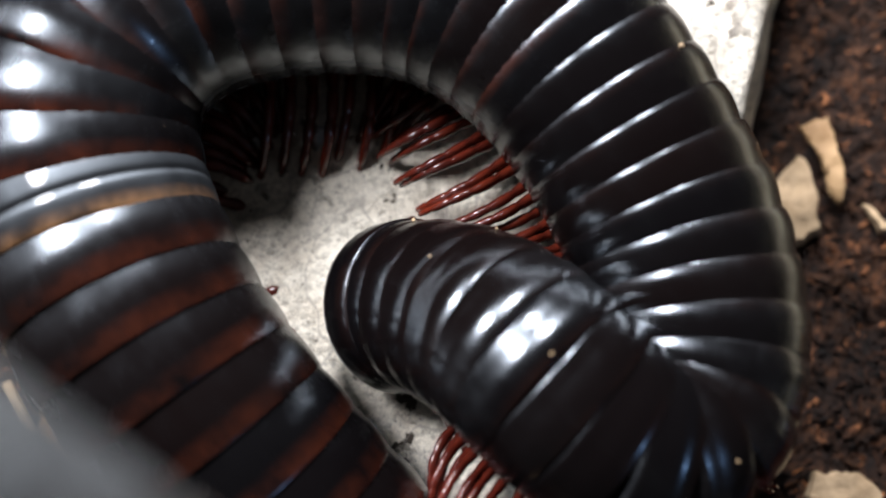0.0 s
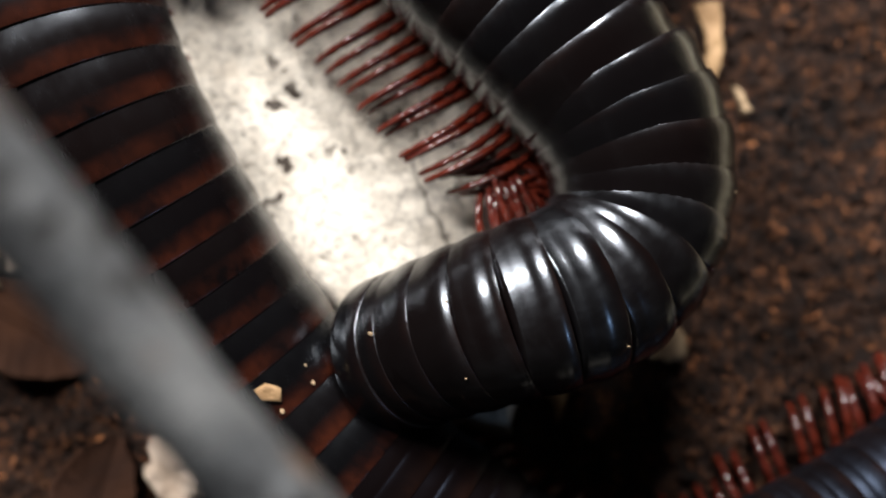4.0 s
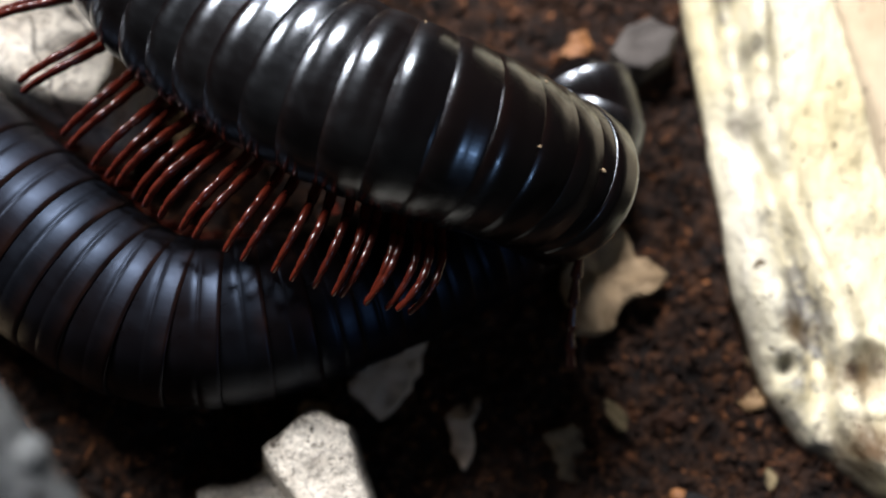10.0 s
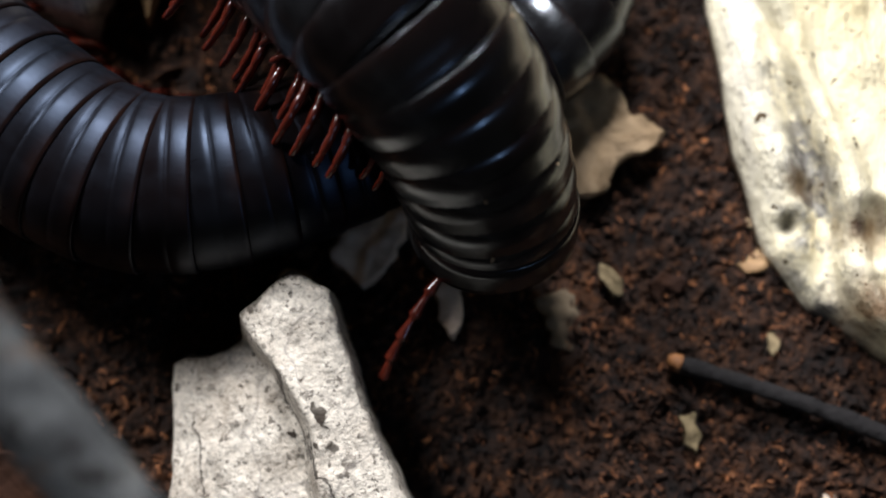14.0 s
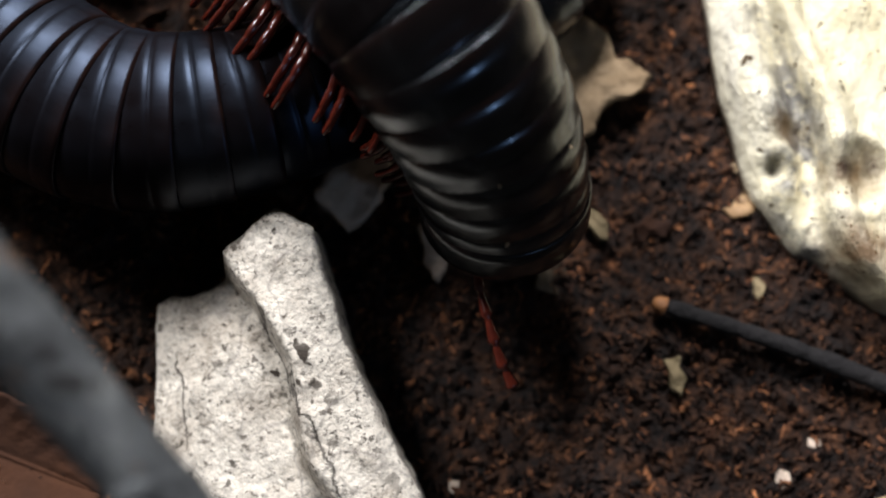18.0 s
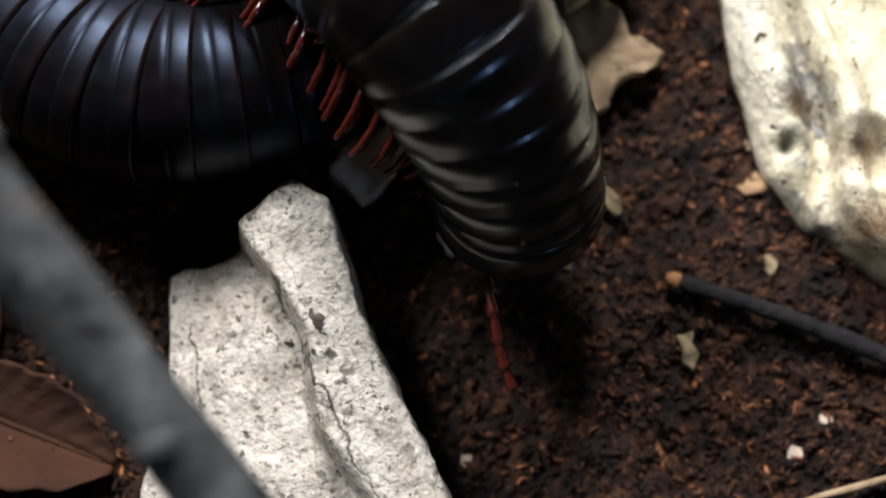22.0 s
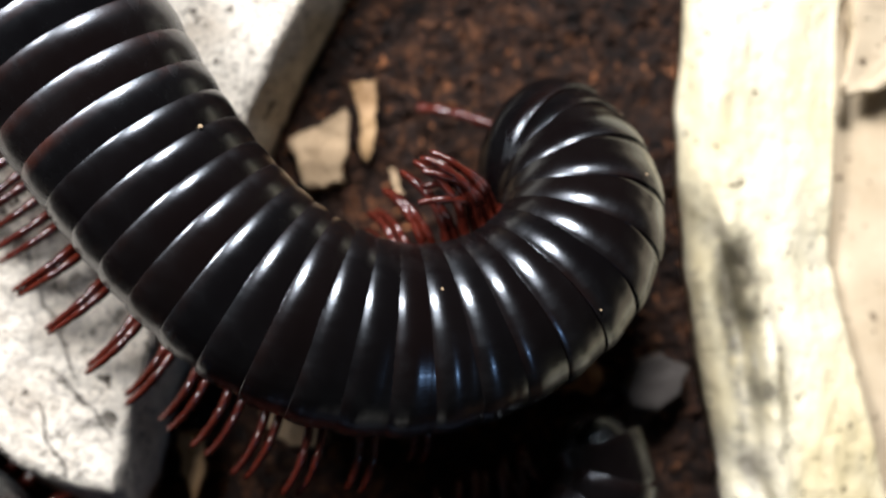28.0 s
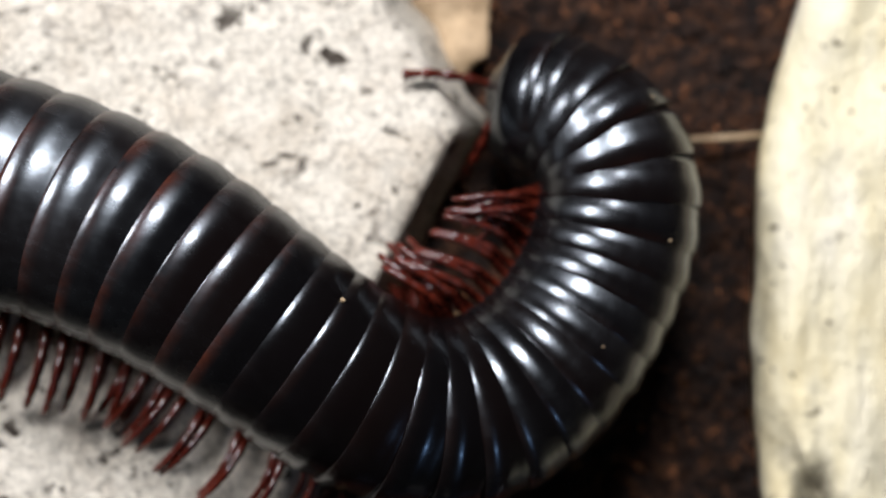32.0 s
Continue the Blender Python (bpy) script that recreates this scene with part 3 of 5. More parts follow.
def build_bark():
    def top(u, v):
        (ya, xa), (yb, xb) = along(BARK_L, v), along(BARK_R, v)
        x, y = xa + (xb - xa) * u, ya + (yb - ya) * u
        gx, deep = gully(y)
        d, e = x - gx - 0.05 * wobble(x, y, 0, 1.8, 2), max(0.0, x - xa)
        z = 0.06 + 0.42 * (1 - math.exp(-e / 0.14)) - 0.16 * u
        z -= deep * 0.34 * math.exp(-(min(0.0, d) / 0.20) ** 2) * (1 if d < 0 else math.exp(-(d / 0.05) ** 2))
        z += deep * 0.20 * (math.exp(-((d - 0.16) / 0.12) ** 2))
        z += 0.05 * math.sin(u * 11.0 + 2.2 * wobble(x, y, 0, 0.6, 3)) * (0.4 + 0.6 * wobble(x, y, 0, 0.5, 8))
        z += 0.09 * wobble(x, y, 0, 1.1, 5) + 0.035 * wobble(x, y, 0, 4.0, 6) + 0.012 * wobble(x, y, 0, 11.0, 6)
        z -= 0.20 * math.exp(-((x - 2.87) ** 2 + (y - 0.5) ** 2) / 0.009) + 0.10 * math.exp(-((x - 2.97) ** 2 + (y - 0.8) ** 2) / 0.02)
        z -= 0.14 * math.exp(-((x - 3.52) ** 2 + (y - 0.42) ** 2) / 0.05) - 0.05 * math.exp(-((math.hypot(x - 3.52, y - 0.42) - 0.33) / 0.06) ** 2)
        z -= 0.26 * math.exp(-((x - 2.44 - 0.06 * (4.4 - y)) / 0.15) ** 2 - ((y - 4.45) / 0.6) ** 2)
        x += 0.05 * wobble(x, y, 0, 1.6, 11) * (1 - u)
        return x, y, z
    v, f = sheet(top, 64, 190, 0.22)
    me = mesh_of("bark_strip", v, f, BARK)
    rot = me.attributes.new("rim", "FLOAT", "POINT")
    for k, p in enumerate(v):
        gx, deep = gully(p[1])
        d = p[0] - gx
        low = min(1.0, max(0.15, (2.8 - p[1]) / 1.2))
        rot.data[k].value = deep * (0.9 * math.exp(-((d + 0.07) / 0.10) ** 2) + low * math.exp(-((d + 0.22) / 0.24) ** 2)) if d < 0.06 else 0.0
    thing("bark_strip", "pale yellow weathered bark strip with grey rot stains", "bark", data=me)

    def flat(u, v):
        y = 11.0 - 9.6 * v
        x = 3.3 + 6.0 * u + 0.10 * math.sin(y * 0.7)
        return x, y, 0.05 + 0.10 * math.sin(u * 3.1) + 0.05 * wobble(x, y, 0, 0.7, 2) + 0.012 * wobble(x, y, 0, 3.0, 2)
    v, f = sheet(flat, 30, 60, 0.25)
    thing("bark_board", "smooth cream coloured piece of bark with small dark specks", "bark", data=mesh_of("bark_board", v, f, BOARD))


def build_sticks():
    d = Vector((1.0, -1.322, -0.856)).normalized()
    a = Vector((-1.861, -1.67, 4.0))
    pts, rad = [], []
    for k in range(50):
        s = -10.0 + 19.0 * k / 49
        p = a + d * s
        pts.append(p + Vector((0.06 * wobble(s, 0, 0, 0.6, 4), 0.06 * wobble(s, 1, 0, 0.6, 7), 0)))
        rad.append(0.236 + 0.02 * wobble(s, 0, 0, 1.1, 2) + 0.014 * wobble(s, 0, 0, 3.0, 9))
    v, f = tube(pts, rad, 16)
    branch = thing("grey_branch", "weathered blue grey branch leaning over the soil", "branch", data=mesh_of("grey_branch", v, f, STICK))
    for k, (s, turn, size) in enumerate(((-3.2, 0.5, 0.17), (-1.3, 2.6, 0.13), (0.6, 1.1, 0.15), (-5.2, 2.0, 0.14))):
        side = d.cross(Vector((0, 0, 1))).normalized()
        out = (side * math.cos(turn) + side.cross(d) * math.sin(turn)).normalized()
        p = a + d * s
        v, f = tube([p + out * q for q in (0.10, 0.20, 0.25, 0.275)], [size * 1.15, size, size * 0.7, size * 0.25], 10)
        part("knot", mesh_of("knot", v, f, STICK), branch, "small raised knot")
    pts, rad = [], []
    for k in range(60):
        s = k / 59
        x = 1.95 + 3.2 * s
        pts.append((x, -0.66 - 1.25 * s + 0.10 * math.sin(3 * s), 0.10 + 0.03 * math.sin(9 * s)))
        rad.append(0.066 + 0.034 * s + 0.022 * wobble(x, 0, 0, 4, 1) + 0.012 * wobble(x, 3, 0, 11, 5))
    v, f = tube(pts, rad, 10)
    twig = thing("dark_twig", "thin charred black twig with an orange broken end", "twig", data=mesh_of("dark_twig", v, f, TWIG))
    v, f = tube([(1.86, -0.625, 0.10), (1.90, -0.64, 0.10), (1.955, -0.665, 0.10), (1.97, -0.67, 0.10)], [0.04, 0.07, 0.084, 0.08], 10)
    part("broken_end", mesh_of("broken_end", v, f, ORANGE), twig, "orange brown broken wood end")


def chip(name, outline, z, thick, mat, label, seed, tilt=(0, 0), category="flake"):
    v, f = flake(outline, z, thick, seed, tilt)
    group = {"soil_chip": "small chips in the soil", "litter_flake": "flakes of leaf litter", "soil_crumb": "whitish crumbs on the soil", "leaf_bit": "leaf pieces on the soil", "bark_flake": "tan bark flakes"}
    return thing(name, label, category, group[name] if name in group else "", data=mesh_of(name, v, f, mat))


def leaf(x, y, z, length, width, turn, curl, mat, label, seed):
    """A dry leaf with a midrib, wavy margins and a curl across it."""
    def top(u, v):
        side, w = 2 * u - 1, width * (math.sin(math.pi * min(0.98, v * 0.97 + 0.02)) ** 0.7) * (0.5 + 0.06 * wobble(v * 9, u, 0, 1, seed))
        p, q = (v - 0.5) * length, side * w
        up = curl * side * side * w + 0.05 * abs(math.sin(v * 30 - abs(side) * 5)) * abs(side) * 0.5 - 0.04 * math.exp(-(side / 0.08) ** 2)
        up += 0.16 * wobble(p, q, 0, 0.9, seed)
        a = math.radians(turn)
        return x + p * math.cos(a) - q * math.sin(a), y + p * math.sin(a) + q * math.cos(a), z + up
    v, f = sheet(top, 22, 40, 0.03)
    ob = thing("dry_leaf", label, "leaf", "dry leaves under the branch", data=mesh_of("dry_leaf", v, f, mat))
    rib = [(p[0], p[1], p[2] + 0.015) for p in (top(0.5, k / 24) for k in range(1, 24))]
    v, f = tube(rib, [0.032 - 0.0009 * k for k in range(23)], 6)
    part("midrib", mesh_of("midrib", v, f, mat), ob)
    return ob


def build_litter():
    leaf(-4.45, -0.75, -0.02, 2.5, 1.3, -62, 0.35, BROWN_LEAF, "curled brown dry leaf under the branch", 2.0)
    leaf(-3.55, -2.0, -0.02, 1.8, 1.0, -20, 0.3, BROWN_LEAF, "brown dry leaf lying on dark soil", 4.0)
    leaf(-6.75, 0.8, -0.02, 1.7, 1.3, 20, 0.25, PALE_LEAF, "pale tan dry leaf on the soil", 6.0)
    leaf(-7.05, 1.7, 0.0, 1.2, 0.8, 70, 0.4, BROWN_LEAF, "orange brown dry leaf curled on soil", 8.0)
    leaf(-8.5, 4.1, 0.0, 1.8, 1.1, 50, 0.3, PALE_LEAF, "tan dry leaf beside the slab", 10.0)
    leaf(-7.7, 3.3, 0.0, 1.4, 0.9, -30, 0.3, BROWN_LEAF, "brown dry leaf in the litter", 12.0)
    leaf(-5.75, 0.15, 0.0, 2.7, 2.1, 35, 0.22, PALE_LEAF, "broad pale tan crumpled dry leaf under the branch", 14.0)
    v, f = tube([(-8.55, 5.7, 0.12), (-8.36, 5.1, 0.16), (-8.2, 4.5, 0.14), (-7.95, 3.7, 0.06)], [0.05, 0.05, 0.045, 0.03], 7)
    thing("leaf_stalk", "thin pale straight stalk lying on litter", "stalk", data=mesh_of("leaf_stalk", v, f, PALE_LEAF))


def build_chips():
    chip("bark_flake", [(0.94, 1.62), (1.06, 1.74), (1.2, 1.84), (1.38, 1.8), (1.46, 1.68), (1.5, 1.5), (1.6, 1.46), (1.74, 1.44), (1.84, 1.36), (1.82, 1.22), (1.68, 1.12), (1.56, 1.1), (1.42, 1.0), (1.36, 0.86), (1.2, 0.78), (1.04, 0.8), (1.02, 0.98), (0.94, 1.14), (0.9, 1.3), (0.96, 1.44)], 0.02, 0.09, TAN, "tan lobed bark flake lying on dark soil", 3)
    chip("chalky_flake", [(-1.0, 0.2), (-0.9, 0.48), (-0.5, 0.66), (-0.3, 0.72), (-0.42, 0.3), (-0.6, 0.05), (-0.72, -0.04)], -0.1, 0.26, CHALK, "chalky white flake with dark pits on soil", 5)
    chip("paper_flake", [(-0.13, 0.0), (0.0, 0.12), (0.23, 0.24), (0.1, -0.05), (0.13, -0.28), (0.04, -0.5), (-0.06, -0.3)], -0.12, 0.12, CHALK, "crumpled whitish flake lying on dark soil", 7)
    chip("grey_flake", [(0.78, -0.14), (0.99, -0.02), (1.1, -0.18), (1.15, -0.36), (1.04, -0.54), (0.85, -0.48), (0.82, -0.3)], -0.12, 0.10, DULL, "dull grey brown flake half sunk in soil", 8)
    chip("soil_chip", [(1.95, -1.1), (2.05, -1.05), (2.14, -1.25), (2.12, -1.42), (2.02, -1.3)], -0.16, 0.12, YELLOW, "small yellowish chip in the soil", 9)
    chip("soil_chip", [(2.75, -0.33), (2.82, -0.32), (2.83, -0.52), (2.77, -0.56)], -0.12, 0.10, YELLOW, "small pale splinter in the soil", 10)
    chip("soil_chip", [(1.3, 0.2), (1.42, 0.12), (1.5, -0.06), (1.42, -0.08), (1.3, 0.08)], -0.1, 0.10, YELLOW, "small tan chip in the soil", 12)
    chip("wood_chip", [(-1.23, 6.27), (-0.97, 6.3), (-1.0, 5.9), (-1.04, 5.56), (-1.13, 5.58), (-1.16, 5.95)], 0.05, 0.09, LEAF, "thin upright tan wood chip on soil", 14, (0.3, 0.1))
    chip("bark_flake", [(-1.82, 5.79), (-1.5, 5.92), (-1.29, 6.06), (-1.25, 5.75), (-1.34, 5.33), (-1.66, 5.32), (-1.72, 5.55)], -0.1, 0.16, TAN, "tan bark flake lying beside the slab", 15)
    chip("splinter", [(-0.86, 5.5), (-0.8, 5.48), (-0.74, 5.2), (-0.8, 5.2)], -0.05, 0.08, TAN, "pale upright splinter in soil", 16)
    chip("leaf_bit", [(0.84, 3.42), (0.95, 3.66), (1.08, 3.68), (1.17, 3.5), (1.0, 3.36)], 0.0, 0.12, ORANGE, "small orange dry leaf fragment on soil", 17, (0, 0), "leaf")
    chip("leaf_bit", [(-2.86, 2.98), (-2.64, 2.96), (-2.6, 2.7), (-2.7, 2.3), (-2.8, 2.6)], -0.1, 0.10, LEAF, "narrow orange brown dry leaf bit on soil", 18, (0, 0), "leaf")
    chip("bark_flake", [(-1.62, 9.4), (-0.62, 9.4), (-0.68, 8.8), (-0.9, 8.6), (-1.2, 8.62)], -0.05, 0.22, TAN, "broad tan bark flake beside the slab", 19)
    chip("yellow_leaf", [(3.36, 6.14), (3.42, 7.1), (4.6, 7.4), (4.9, 6.4), (3.9, 6.2)], 0.35, 0.10, BOARD, "yellowish dry leaf lying on the bark", 20, (0.05, 0.02), "leaf")
    for k, (x, y, s) in enumerate([(-1.78, 3.1, 0.32), (-8.4, 4.9, 0.6), (-7.9, 4.2, 0.5), (-5.6, 0.9, 0.5), (-1.35, 0.0, 0.2), (-6.3, 1.9, 0.4)]):
        rng = random.Random(k)
        turn, long = rng.uniform(0, 3), rng.uniform(0.55, 0.8)
        ring = [(s * rng.uniform(0.75, 1.15) * math.cos(a * 0.483), s * long * rng.uniform(0.7, 1.1) * math.sin(a * 0.483)) for a in range(13)]
        o = [(x + p * math.cos(turn) - q * math.sin(turn), y + p * math.sin(turn) + q * math.cos(turn)) for p, q in ring]
        chip("litter_flake", o, -0.12, 0.18, (TAN, LEAF, CHALK)[k % 3], ("tan", "brown", "whitish")[k % 3] + " flake of leaf litter on soil", 30 + k)
    for k, (x, y, s, mat, label) in enumerate([(2.99, -2.09, 0.07, CHALK, "tiny whitish crumb on dark soil"), (3.24, -1.76, 0.08, CHALK, "tiny whitish crumb on dark soil"), (3.08, -1.03, 0.045, CHALK, "tiny whitish crumb on dark soil"), (2.65, 0.25, 0.13, LEAF, "small tan leaf piece in the soil"),
                                               (2.38, -1.62, 0.20, BROWN_LEAF, "dark brown leaf piece in the soil"), (1.89, 0.02, 0.16, BROWN_LEAF, "dark brown leaf piece in the soil"), (2.62, 0.55, 0.08, TAN, "small tan leaf piece in the soil"), (0.2, -2.2, 0.09, CHALK, "tiny whitish crumb on dark soil")]):
        rng = random.Random(60 + k)
        o = [(x + s * rng.uniform(0.6, 1.1) * math.cos(q * 0.698), y + s * rng.uniform(0.4, 0.9) * math.sin(q * 0.698)) for q in range(9)]
        chip("soil_crumb" if mat is CHALK else "leaf_bit", o, soil_height(x, y) - 0.03, 0.06, mat, label, 70 + k, (0, 0), "crumb" if mat is CHALK else "leaf")
    v, f = tube([(2.9, -2.5, -0.06), (3.2, -2.4, -0.02), (3.45, -2.33, 0.0), (3.9, -2.2, -0.04)], [0.02, 0.03, 0.035, 0.03], 7)
    thing("thin_twig", "thin pale brown twig lying on soil", "twig", data=mesh_of("thin_twig", v, f, TAN))
    v, f = rock([(1.3, 3.42), (1.45, 3.66), (1.68, 3.74), (1.95, 3.6), (1.9, 3.36), (1.62, 3.2), (1.4, 3.28)], 0.30, -0.15, 41.0, 0.16, None, 6, 4)
    thing("grey_pebble", "rounded dull grey pebble on soil", "pebble", data=mesh_of("grey_pebble", v, f, PEBBLE))
    v, f = tube([(1.3, 7.96, 0.1), (1.7, 7.97, 0.14), (2.0, 8.0, 0.1)], [0.03, 0.035, 0.025], 6)
    thing("straw", "short tan straw lying on soil", "straw", data=mesh_of("straw", v, f, TAN))


# ---- the millipede ----
# Arc length from the head, in centimetres, and the spacing of the rings there.
SPACING = [(0, 0.265), (3, 0.28), (6, 0.3), (9, 0.39), (11, 0.43), (17, 0.43), (19, 0.33), (30, 0.31)]
PLACES = [0.50]
while PLACES[-1] < 24.0:
    PLACES.append(PLACES[-1] + float(np.interp(PLACES[-1], [q[0] for q in SPACING], [q[1] for q in SPACING])))
RINGS, RUSTY = len(PLACES), 35
